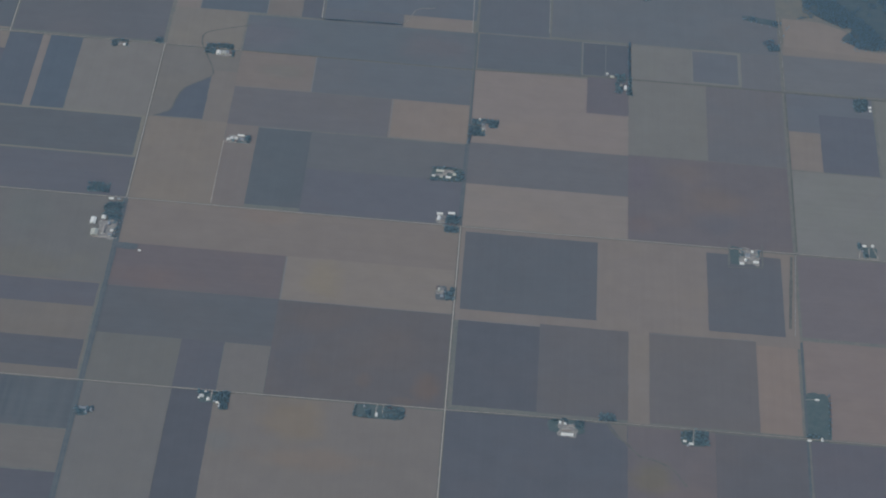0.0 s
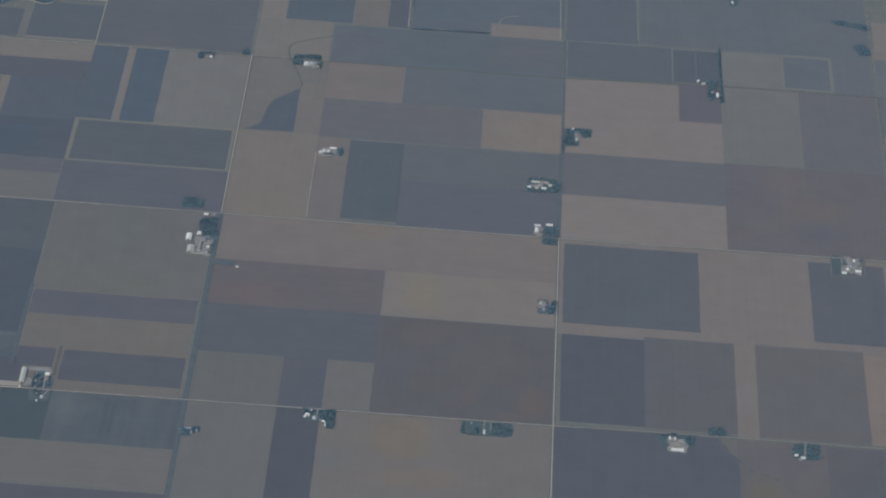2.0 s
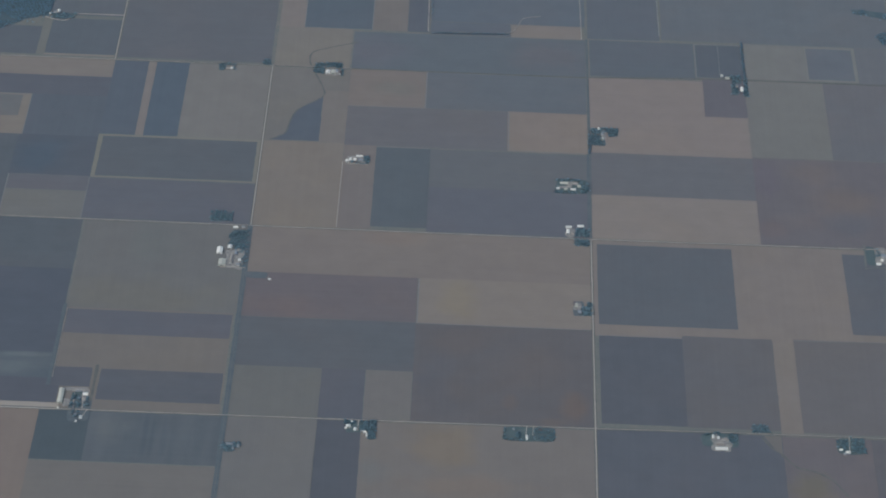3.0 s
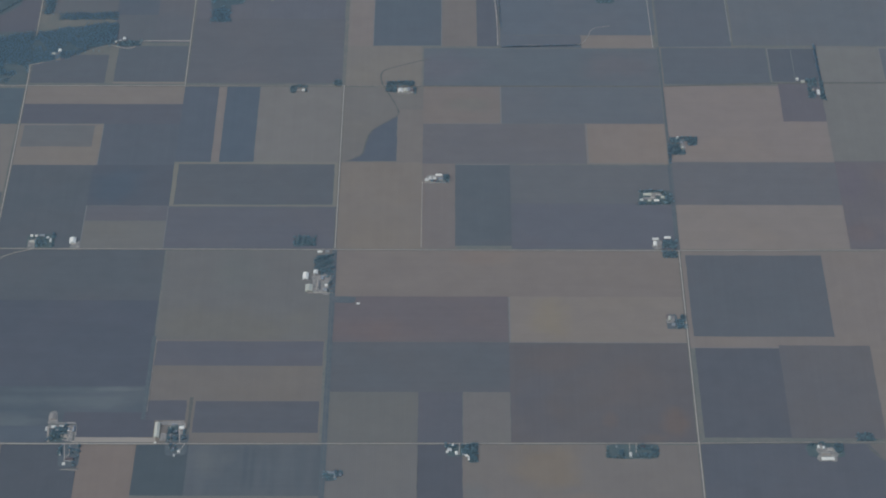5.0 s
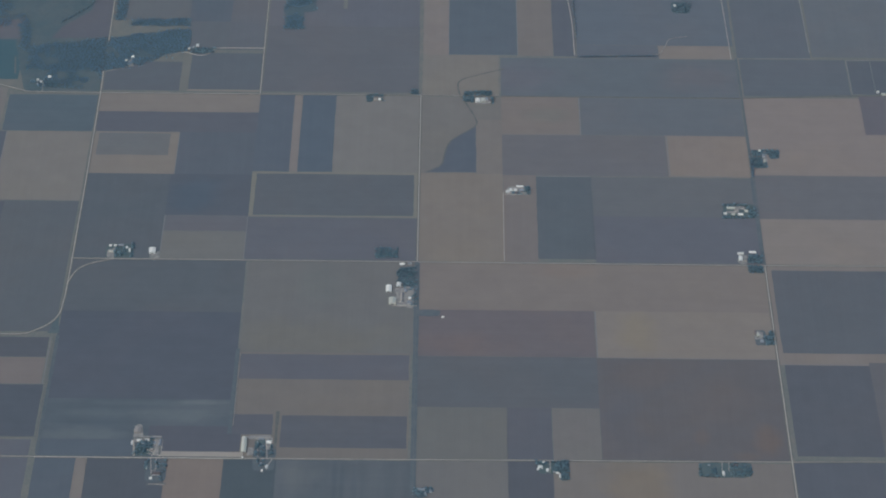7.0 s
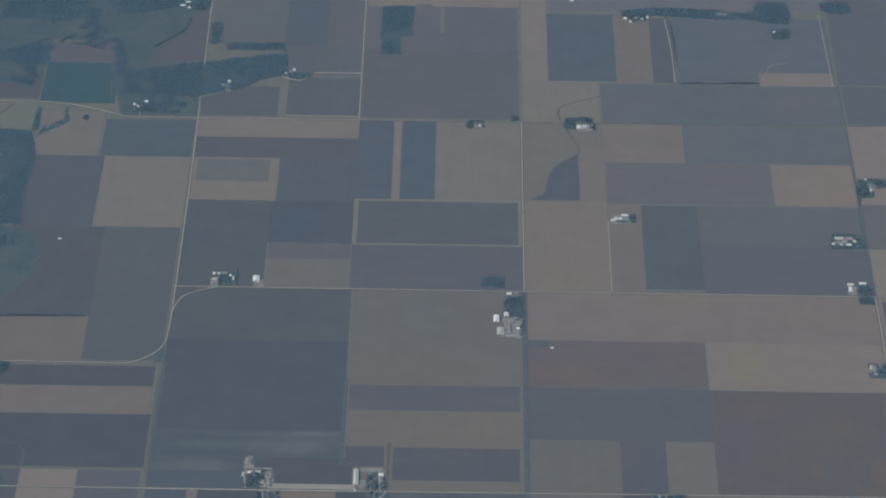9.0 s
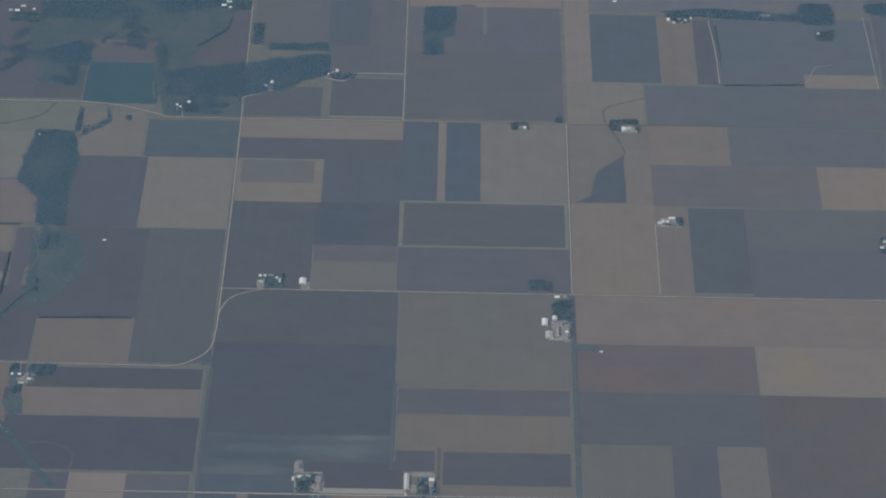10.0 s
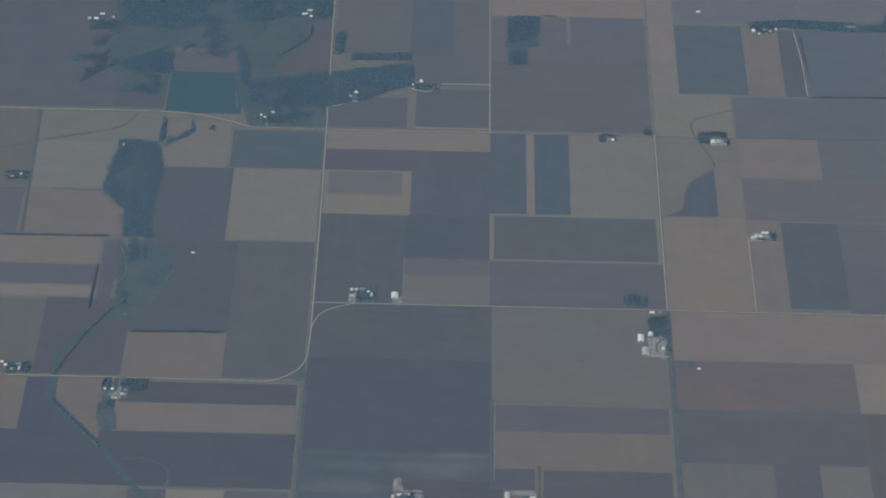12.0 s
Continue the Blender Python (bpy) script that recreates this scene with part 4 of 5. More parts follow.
woodland([(-1.5020, 1.0527), (-1.4860, 1.0400), (-1.4860, 0.8949), (-1.5050, 0.8936)])
patch("undergrowth", "dark rough undergrowth below trees", "undergrowth", [(-1.5020, 1.0527), (-1.4860, 1.0400), (-1.4860, 0.8949), (-1.5050, 0.8936)], 0.093, SHRUB, 2.5, 5.0)
woodland([(-1.4060, 1.0400), (-1.3960, 0.9560), (-1.4681, 0.8830), (-1.4831, 0.8600), (-1.4795, 0.8990), (-1.4180, 0.9570)])
patch("undergrowth", "dark rough undergrowth below trees", "undergrowth", [(-1.4060, 1.0400), (-1.3960, 0.9560), (-1.4681, 0.8830), (-1.4831, 0.8600), (-1.4795, 0.8990), (-1.4180, 0.9570)], 0.096, SHRUB, 2.5, 5.0)
patch("pasture", "rough dark green pasture with scrub", "pasture", [(-1.7116, 1.6427), (-1.012, 1.8149), (-1.0192, 1.3496), (-1.2753, 1.3377), (-1.2862, 1.5076), (-1.5006, 1.4976), (-1.5031, 1.3085), (-1.5203, 1.197), (-1.5727, 1.1946), (-1.6826, 1.3375), (-1.7166, 1.5066)], 0.042, MEADOW, 3.0, 6.0)
patch("pasture", "rough dark green pasture with scrub", "pasture", [(-1.5375, 0.3263), (-1.4185, 0.2682), (-1.3875, 0.0836), (-1.4829, -0.1005), (-1.5428, -0.1325), (-1.5547, 0.0765)], 0.046, MEADOW, 3.0, 6.0)
patch("pasture", "rough dark green pasture with scrub", "pasture", [(-1.3018, 1.3365), (-1.012, 1.3874), (-1.0005, 1.001), (-1.2365, 0.9974)], 0.050, MEADOW, 3.0, 6.0)
patch("pasture", "rough dark green pasture with scrub", "pasture", [(-1.5421, -0.4608), (-1.5104, -0.4734), (-1.4849, -0.6627), (-1.5358, -0.6781), (-1.5738, -0.599), (-1.5318, -0.5974)], 0.054, MEADOW, 3.0, 6.0)
patch("pasture", "rough dark green pasture with scrub", "pasture", [(-1.0265, -0.4092), (-1.0006, -0.3124), (-0.9929, -0.4078)], 0.058, MEADOW, 3.0, 6.0)
ribbon("ditch", "winding overgrown ditch between fields", "ditch", [(-1.5589, 0.2937), (-1.5372, 0.0773), (-1.553, -0.0589), (-1.615, -0.194), (-1.6695, -0.2685), (-1.6757, -0.3965), (-1.6696, -0.5212), (-1.6009, -0.6271), (-1.5132, -0.7566), (-1.4336, -0.8961), (-1.3571, -1.0196)], 5.8, 0.066, SHRUB, 0.5)
ribbon("ditch", "winding overgrown ditch between fields", "ditch", [(-1.9909, 0.8235), (-1.8617, 0.8848), (-1.6392, 0.9721), (-1.5789, 1.0675)], 2.8, 0.069, VERGE, 0.4)
ribbon("ditch", "winding overgrown ditch between fields", "ditch", [(0.26, 1.1749), (0.1704, 1.1285), (0.1207, 1.0902), (0.118, 1.0223), (0.1402, 0.948), (0.1658, 0.8672)], 1.5, 0.072, VERGE, 0.5)
patch("field", FIELD_LABEL["dark"], "field", [(0.0187, 0.514), (0.1709, 0.515), (0.1699, 0.8017), (0.096, 0.7149), (0.0781, 0.6438), (0.0658, 0.5595)], 0.036, CROP["dark", "y"], 0.6, 5.0)
woodland([(-0.9446, 1.4853), (-0.7516, 1.502), (-0.7486, 1.4488), (-0.9394, 1.4437)])
patch("undergrowth", "dark rough undergrowth below trees", "undergrowth", [(-0.9446, 1.4853), (-0.7516, 1.502), (-0.7486, 1.4488), (-0.9394, 1.4437)], 0.099, SHRUB, 2.5, 5.0)
woodland([(-0.9987, 1.6256), (-0.9757, 1.6384), (-0.9633, 1.6), (-0.9614, 1.5037), (-0.98, 1.476), (-0.9946, 1.483)])
patch("undergrowth", "dark rough undergrowth below trees", "undergrowth", [(-0.9987, 1.6256), (-0.9757, 1.6384), (-0.9633, 1.6), (-0.9614, 1.5037), (-0.98, 1.476), (-0.9946, 1.483)], 0.078, SHRUB, 2.5, 5.0)
patch("field", FIELD_LABEL["soil"], "field", [(-1.0579, 1.6934), (-1.015, 1.7112), (-1.0055, 1.3614), (-1.1877, 1.353), (-1.1619, 1.4333), (-1.0784, 1.552)], 0.07, CROP["soil", "y"], 0.6, 5.0)
patch("field", FIELD_LABEL["straw"], "field", [(2.0147, 1.553), (2.14, 1.5474), (2.2324, 1.494), (2.2102, 1.4279), (2.2826, 1.3719), (2.4109, 1.3229), (2.4095, 1.3025), (2.0149, 1.3464)], 0.07, CROP["straw", "y"], 0.6, 5.0)
ribbon("ditch", "narrow dark ditch between fields", "ditch", [(-1.7873, 0.5951), (-1.6367, 0.5918)], 1.4, 0.075, SHRUB, 0.5)
patch("field", FIELD_LABEL["khaki"], "field", [(-1.6590, -0.5238), (-1.545, -0.520), (-1.545, -0.610), (-1.5284, -0.6647), (-1.53, -0.71)], 0.062, CROP["khaki", "y"], 0.4, 5.0).color = (0.87, 0.87, 0.88, 1)
ribbon("ditch", "narrow dark ditch between fields", "ditch", [(-1.4514, -0.8016), (-1.4001, -0.7969), (-1.3409, -0.8336), (-1.3289, -0.8898), (-1.3412, -0.9362)], 1.3, 0.078, RANK, 0.6)
drive([(-1.392, -0.9255), (-1.2, -0.925), (-1.003, -0.923)], 0.6, DULL)
drive([(-1.5588, 0.2715), (-1.535, 0.18), (-1.5371, 0.1078), (-1.5649, 0.0456)], 1.4, DULL)
drive([(-1.3963, 0.1506), (-1.4204, 0.0913)], 1.0, DULL)
drive([(0.5616, 1.2724), (0.7369, 1.2751), (0.7755, 1.3289), (0.7961, 1.388), (0.8518, 1.4084)], 0.7, YARD)
woodland([(-1.7007, 1.6237), (-1.2236, 1.6659), (-1.2624, 1.4135), (-1.4997, 1.4861), (-1.5047, 1.3271), (-1.6579, 1.3574)], 1.7, 0.16)
woodland([(-1.7900, 1.1200), (-1.6100, 1.1100), (-1.6000, 1.2000), (-1.6800, 1.3400), (-1.6900, 1.6000), (-1.7600, 1.5600)], 1.7, 0.24)
woodland([(-1.2463, 1.1548), (-1.0044, 1.1296), (-1.0028, 1.0151), (-1.2212, 1.0301)], 1.7, 0.16)
woodland([(-1.5279, 0.3108), (-1.4172, 0.2525), (-1.3954, 0.0833), (-1.4764, -0.0854), (-1.5378, -0.1028), (-1.5467, 0.0769)], 1.7, 0.16)
ribbon("ditch", "narrow dark ditch between fields", "ditch", [(0.1658, 0.8672), (0.1699, 0.8017), (0.0995, 0.7149), (0.0781, 0.6438), (0.0658, 0.5595), (0.0221, 0.5141)], 1.2, 0.081, VERGE, 0.5)
ribbon("ditch", "shallow grassy swale across a field", "ditch", [(1.4482, -1.0141), (1.4741, -1.0652), (1.4999, -1.0968), (1.5345, -1.1511), (1.5754, -1.1664), (1.6248, -1.2043), (1.6611, -1.2785)], 1.6, 0.084, VERGE, 0.6)
patch("field", FIELD_LABEL["khaki"], "field", [(1.4522, -1.0072), (1.5001, -1.0052), (1.4998, -1.1075)], 0.036, CROP["khaki", "y"], 0.6, 5.0).color = (0.80, 0.84, 0.86, 1)
woodland([(0.7780, 1.8350), (0.8700, 1.8400), (0.8900, 1.7500), (0.8700, 1.6780), (0.7900, 1.6900), (0.7600, 1.7300)])
patch("undergrowth", "dark rough undergrowth below trees", "undergrowth", [(0.7780, 1.8350), (0.8700, 1.8400), (0.8900, 1.7500), (0.8700, 1.6780), (0.7900, 1.6900), (0.7600, 1.7300)], 0.081, SHRUB, 2.5, 5.0)
woodland([(0.9850, 1.8420), (1.0750, 1.8480), (1.0900, 1.7650), (1.0300, 1.7550), (0.9900, 1.7800)])
patch("undergrowth", "dark rough undergrowth below trees", "undergrowth", [(0.9850, 1.8420), (1.0750, 1.8480), (1.0900, 1.7650), (1.0300, 1.7550), (0.9900, 1.7800)], 0.084, SHRUB, 2.5, 5.0)
patch("pasture", "rough dark green pasture with scrub", "pasture", [(-1.6617, 1.296), (-1.5266, 1.3164), (-1.5205, 1.1519), (-1.5718, 1.187), (-1.6463, 1.2214)], 0.062, MEADOW, 3.0, 6.0)
woodland([(-1.6634, 1.3111), (-1.5319, 1.3162), (-1.5296, 1.1886), (-1.5894, 1.1863)], 1.7, 0.16)
patch("field", FIELD_LABEL["soil"], "field", [(-1.611, 0.3104), (-1.5558, 0.3128), (-1.5489, 0.1689), (-1.5627, 0.0762), (-1.5638, -0.0445), (-1.6002, -0.0609), (-1.6069, 0.1356)], 0.036, CROP["soil", "y"], 0.6, 5.0)
woodland([(1.9527, 1.6425), (2.0881, 1.6769), (2.1228, 1.5903), (2.045, 1.5503), (2.0128, 1.4444), (1.9802, 1.3156), (1.9465, 1.3174), (1.9818, 1.48)], 1.7, 0.16)
# ---- hedgerows ----
tree_row(-1.4948, -0.1773, -1.2388, -0.1725, 40)
tree_row(-1.9133, 0.3292, -1.6031, 0.3298, 40)
tree_row(-1.6163, 0.1661, -1.619, -0.0617, 17)
tree_row(-1.5540, -0.0600, -1.6150, -0.1940, 6)
tree_row(-1.6150, -0.1940, -1.6757, -0.3900, 8)
tree_row(-1.6690, -0.5300, -1.5132, -0.7566, 8)
tree_row(0.5044, 1.2615, 0.7493, 1.271, 26)
tree_row(0.4908, 1.6685, 0.4984, 1.4011, 8)
tree_row(-1.0697, 1.6732, -1.0831, 1.575, 4)
tree_row(-1.0831, 1.575, -1.1757, 1.4555, 7)
tree_row(-0.7459, 1.4073, -0.7468, 1.2878, 10)
tree_row(-0.3334, 1.7793, -0.2878, 1.7735, 4)
tree_row(1.0058, 0.6147, 1.0025, 0.4963, 7)
# ---- farmsteads: place in miles, plan and height in metres ----
building("barn", -0.0793, -0.159, 4.3, 9.0, 1.6, "white", "n")
building("barn", -0.0676, -0.2246, 5.6, 8.9, 1.6, "cream", "n")
building("barn", -0.0514, -0.1361, 3.3, 5.1, 1.3, "white", "n")
building("barn", -0.0418, -0.2053, 2.2, 12.9, 1.1, "tan", "n")
building("house", -0.031, -0.1704, 2.2, 4.5, 1.1, "grey", "n")
building("house", -0.0187, -0.2073, 2.2, 2.8, 1.1, "white", "e")
building("shed", -0.0213, -0.2311, 3.0, 3.1, 0.9, "grey", "e")
yard(-0.0609, -0.0013, -0.2496, -0.145, "gravel")
drive([(-0.0707, -0.2468), (0.0016, -0.2463)])
building("shed", -0.0432, -0.0217, 3.7, 2.5, 0.9, "white", "e")
building("shed", -0.0209, -0.019, 2.6, 2.1, 0.8, "grey", "e")
grove(-0.058, -0.001, -0.1201, -0.0353, 30)
grove(-0.0383, 0.0022, -0.1635, -0.12, 12)
grove(-0.0154, 0.0039, -0.2433, -0.1758, 7)
grove(-0.1223, -0.0565, 0.0087, 0.0696, 22)
building("shed", 0.0749, -0.3059, 2.1, 1.8, 0.7, "white", "e")
building("barn", -0.7348, -0.8877, 4.5, 7.4, 1.1, "tan", "n")
yard(-0.7473, -0.72, -0.9211, -0.8638, "gravel")
yard(-0.7470, -0.6670, -0.9420, -0.9140, "gravel")
yard(-0.6880, -0.6650, -1.0040, -0.9160, "gravel")
grove(-0.7280, -0.6860, -0.9730, -0.9400, 16)
building("shed", -0.7276, -0.9362, 2.9, 2.2, 0.8, "white", "e")
building("shed", -0.706, -0.9342, 2.9, 2.2, 0.8, "white", "e")
building("shed", -0.7455, -0.9485, 1.2, 4.3, 1.0, "white", "n")
building("house", -0.691, -0.9781, 2.4, 3.4, 1.1, "tan", "e")
building("shed", -0.6892, -0.9482, 3.7, 2.7, 1.0, "grey", "e")
grove(-0.7400, -0.7060, -1.0044, -0.9700, 10)
yard(-0.7358, -0.6967, -1.007, -0.9588, "lawn")
yard(-0.7023, -0.6456, -1.1282, -1.0122, "rough")
grove(-0.7176, -0.6874, -0.9479, -0.9236, 5)
drive([(-0.6911, -1.0122), (-0.683, -1.1074)])
drive([(-0.6761, -1.0122), (-0.6739, -1.0705)])
building("shed", -0.6982, -1.0654, 1.2, 2.8, 0.9, "white", "n")
building("house", -0.6839, -1.1125, 2.0, 2.5, 1.1, "white", "e")
building("barn", -0.671, -1.0899, 5.2, 4.0, 1.2, "brown", "e")
grove(-0.6600, -0.6487, -1.1203, -1.0174, 5)
grove(-0.6800, -0.6640, -1.0600, -1.0350, 3)
grove(-0.7044, -0.6925, -1.0706, -1.023, 5)
building("barn", -0.4485, -0.9530, 3.7, 18.6, 1.5, "cream", "n")
yard(-0.4437, -0.3741, -0.9272, -0.9055, "gravel")
yard(-0.3920, -0.3740, -0.9720, -0.9160, "gravel")
yard(-0.4400, -0.4210, -1.0020, -0.9600, "gravel")
yard(-0.4200, -0.3740, -1.0060, -0.9240, "lawn")
building("house", -0.3832, -0.9397, 3.3, 3.2, 1.2, "white", "e")
building("shed", -0.4038, -0.9245, 3.7, 2.0, 0.9, "grey", "e")
grove(-0.4190, -0.4110, -1.0025, -0.9480, 6)
grove(-0.4040, -0.3940, -1.0025, -0.9480, 7)
yard(-0.4227, -0.3626, -1.0688, -0.9461, "rough")
grove(-0.3826, -0.3700, -0.9997, -0.9514, 4)
drive([(-0.4141, -0.93), (-0.409, -1.0106)])
drive([(-0.3899, -0.9298), (-0.3849, -1.0104)])
drive([(-0.3698, -1.013), (-0.3852, -1.0556)])
building("house", -0.3837, -1.0539, 2.0, 3.2, 1.2, "white", "n")
building("shed", -0.395, -1.0715, 1.2, 2.0, 0.9, "white", "e")
building("shed", -0.3995, -1.0398, 1.6, 2.0, 0.9, "grey", "e")
building("shed", -0.4495, -1.0099, 1.2, 1.6, 0.6, "white", "e")
grove(-0.4115, -0.3900, -1.0500, -1.0158, 4)
building("barn", 0.9349, 0.0556, 4.9, 2.7, 1.0, "white", "e")
building("barn", 0.9699, 0.0632, 5.3, 2.7, 1.0, "white", "e")
building("barn", 0.9329, 0.0271, 2.6, 6.2, 1.2, "white", "n")
building("house", 0.9457, 0.0215, 1.8, 3.9, 1.0, "tan", "n")
yard(0.9248, 0.9544, -0.0006, 0.0569, "gravel")
grove(0.9543, 0.9987, 0.0028, 0.0507, 20)
grove(0.9511, 0.9953, -0.0511, -0.0099, 20)
yard(0.897, 1.0046, 0.2559, 0.3394, "lawn")
yard(0.9060, 0.9460, 0.2850, 0.3000, "gravel")
yard(0.9300, 0.9690, 0.3060, 0.3260, "gravel")
building("barn", 0.923, 0.3148, 6.5, 2.9, 1.2, "cream", "e")
building("barn", 0.9392, 0.3023, 3.6, 2.6, 1.0, "tan", "e")
building("barn", 0.9553, 0.3191, 3.8, 2.2, 1.0, "tan", "e")
building("shed", 0.9046, 0.2824, 2.7, 2.4, 0.9, "white", "e")
building("shed", 0.9279, 0.2788, 2.6, 2.0, 1.0, "cream", "e")
building("barn", 0.9497, 0.279, 4.1, 2.4, 1.0, "white", "e")
building("house", 0.9676, 0.2987, 2.7, 3.0, 1.1, "cream", "e")
grove(0.9708, 1.001, 0.2594, 0.3295, 14)
grove(0.8989, 0.9731, 0.3292, 0.3426, 9)
grove(0.8953, 0.969, 0.2558, 0.2691, 9)
silo(1.0325, 0.6601, 1.9, 1.4, "white")
building("house", 1.0443, 0.5976, 1.7, 3.6, 1.2, "cream", "n")
building("shed", 1.0429, 0.6324, 2.3, 3.3, 1.0, "grey", "e")
yard(1.0334, 1.054, 0.5729, 0.6572, "gravel")
grove(0.9994, 1.0407, 0.5623, 0.6253, 26)
grove(1.0078, 1.0389, 0.6324, 0.6677, 9)
grove(1.0609, 1.092, 0.6151, 0.6716, 16)
grove(1.0360, 1.0640, 0.6420, 0.6700, 7)
grove(1.0120, 1.0520, 0.5560, 0.5900, 9)
building("barn", 0.2647, 0.3976, 2.7, 3.5, 1.1, "white", "n")
building("barn", 0.2745, 0.4071, 2.3, 3.9, 1.1, "white", "n")
building("house", 0.2872, 0.4089, 2.7, 3.0, 1.1, "white", "e")
building("barn", 0.3008, 0.4302, 5.5, 2.1, 0.9, "white", "e")
building("barn", 0.3058, 0.4056, 3.6, 3.0, 1.1, "grey", "e")
building("shed", 0.2889, 0.3893, 2.7, 2.4, 0.9, "brown", "e")
yard(0.2567, 0.3228, 0.3823, 0.4299, "gravel")
grove(0.3143, 0.3313, 0.3825, 0.4335, 10)
grove(0.2737, 0.316, 0.3824, 0.3993, 6)
drive([(0.2551, 0.3855), (0.3278, 0.3826)])
building("barn", 0.1772, 0.9615, 3.8, 5.6, 1.4, "white", "n")
building("barn", 0.1941, 0.9627, 3.8, 5.6, 1.4, "cream", "n")
building("barn", 0.2046, 0.9695, 2.4, 4.0, 1.3, "grey", "n")
building("house", 0.2144, 0.9592, 2.4, 4.2, 1.1, "brown", "n")
yard(0.1684, 0.2215, 0.941, 0.9855, "gravel")
grove(0.1326, 0.1681, 0.9555, 1.0263, 16)
grove(0.1679, 0.2212, 0.993, 1.0304, 16)
grove(0.2179, 0.2268, 0.9411, 0.9931, 4)
building("house", -0.1279, 0.9628, 2.1, 2.7, 1.2, "white", "e")
building("shed", -0.1415, 0.9616, 2.8, 1.9, 0.8, "tan", "e")
grove(-0.1703, -0.1472, 0.946, 0.998, 6)
grove(-0.1515, -0.116, 0.9833, 1.0019, 6)
grove(-0.1238, -0.1132, 0.9463, 0.976, 2)
grove(-0.0313, -0.0064, 0.9953, 1.0364, 8)
building("barn", 0.335, -1.0435, 3.2, 3.2, 1.2, "white", "n")
building("shed", 0.3287, -1.0514, 1.6, 2.0, 0.9, "white", "e")
building("shed", 0.3441, -1.0221, 1.6, 2.0, 0.9, "white", "n")
building("house", 0.3538, -1.0574, 2.0, 3.2, 1.2, "white", "n")
building("shed", 0.3797, -1.0677, 2.0, 2.0, 0.9, "white", "e")
building("shed", 0.386, -1.083, 1.2, 5.0, 1.0, "white", "n")
building("shed", 0.3712, -1.0632, 1.6, 1.7, 0.8, "grey", "e")
yard(0.328, 0.3819, -1.0696, -1.022, "lawn")
drive([(0.3611, -1.0113), (0.3608, -1.0643)])
grove(0.367, 0.4104, -1.0642, -1.0111, 26)
grove(0.3875, 0.4099, -1.1009, -1.0641, 9)
grove(0.3251, 0.3551, -1.03, -1.0114, 6)
yard(0.7513, 0.892, -1.08, -1.0138, "lawn")
drive([(0.8145, -1.0086), (0.812, -1.0616)])
drive([(0.8325, -1.0084), (0.8304, -1.051)])
building("house", 0.8155, -1.0644, 1.6, 4.7, 1.2, "white", "n")
building("shed", 0.7792, -1.0237, 1.6, 1.5, 0.8, "grey", "e")
building("shed", 0.8496, -1.0244, 2.8, 2.0, 0.9, "brown", "e")
grove(0.7528, 0.7570, -1.0777, -1.0194, 3)
grove(0.7590, 0.8040, -1.0790, -1.0735, 3)
grove(0.7840, 0.7970, -1.0650, -1.0400, 5)
grove(0.8337, 0.8906, -1.0772, -1.0109, 24)
building("barn", 0.9538, -0.383, 2.1, 4.3, 1.2, "cream", "n")
yard(0.9440, 0.9680, -0.4050, -0.3640, "gravel")
building("barn", 0.948, -0.3735, 1.7, 5.4, 1.0, "brown", "n")
building("house", 0.963, -0.415, 2.6, 2.9, 1.0, "grey", "e")
yard(0.9435, 0.9768, -0.4354, -0.3582, "rough")
grove(0.9700, 1.0005, -0.4353, -0.388, 13)
grove(0.9840, 1.0005, -0.386, -0.361, 5)
building("barn", 0.0239, -1.1505, 4.8, 2.2, 1.0, "grey", "e")
building("house", 0.0478, -1.1585, 2.0, 2.5, 1.1, "grey", "n")
building("shed", 0.0347, -1.1683, 1.6, 2.7, 0.9, "grey", "n")
grove(0.002, 0.0375, -1.1839, -1.1424, 14)
grove(0.0343, 0.055, -1.1656, -1.1396, 5)
yard(-0.9001, -0.8212, -0.0057, 0.0775, "lawn")
yard(-0.897, -0.874, -0.0059, 0.0484, "gravel")
building("barn", -0.8885, 0.0645, 2.0, 2.4, 1.2, "white", "e")
building("shed", -0.8749, 0.0653, 2.2, 2.2, 1.0, "white", "e")
building("shed", -0.8849, 0.0325, 3.5, 2.3, 0.9, "cream", "e")
building("house", -0.8409, 0.0549, 1.8, 2.2, 1.0, "white", "e")
building("shed", -0.8312, 0.0389, 1.4, 4.8, 1.0, "white", "n")
building("barn", -0.8586, 0.0677, 4.0, 2.2, 1.0, "grey", "e")
grove(-0.8751, -0.8406, 0.0039, 0.0614, 12)
grove(-0.83, -0.8201, 0.0041, 0.081, 7)
building("barn", -0.766, 0.0369, 5.0, 7.6, 1.6, "white", "n")
yard(-0.7712, -0.745, -0.0114, 0.0332, "gravel")
silo(1.4306, 1.0405, 2.4, 1.5, "white")
building("barn", 1.4468, 1.0279, 3.4, 3.6, 1.2, "cream", "e")
building("house", 1.4905, 0.9562, 2.4, 6.9, 1.2, "white", "n")
building("shed", 1.4759, 0.9713, 2.4, 3.3, 1.1, "tan", "n")
tree_row(1.5025, 1.28, 1.5019, 1.0392, 24)
grove(1.4578, 1.4916, 0.9941, 1.054, 10)
grove(1.4977, 1.5101, 0.9497, 1.0392, 9)
grove(1.4571, 1.4819, 0.9199, 0.9941, 10)
grove(1.4938, 1.5114, 0.9091, 0.9571, 7)
building("barn", 1.3340, -1.056, 6.4, 2.4, 1.1, "tan", "e")
building("barn", 1.3367, -1.0791, 9.0, 3.2, 1.2, "white", "e")
building("house", 1.3168, -1.024, 1.7, 3.4, 1.1, "white", "n")
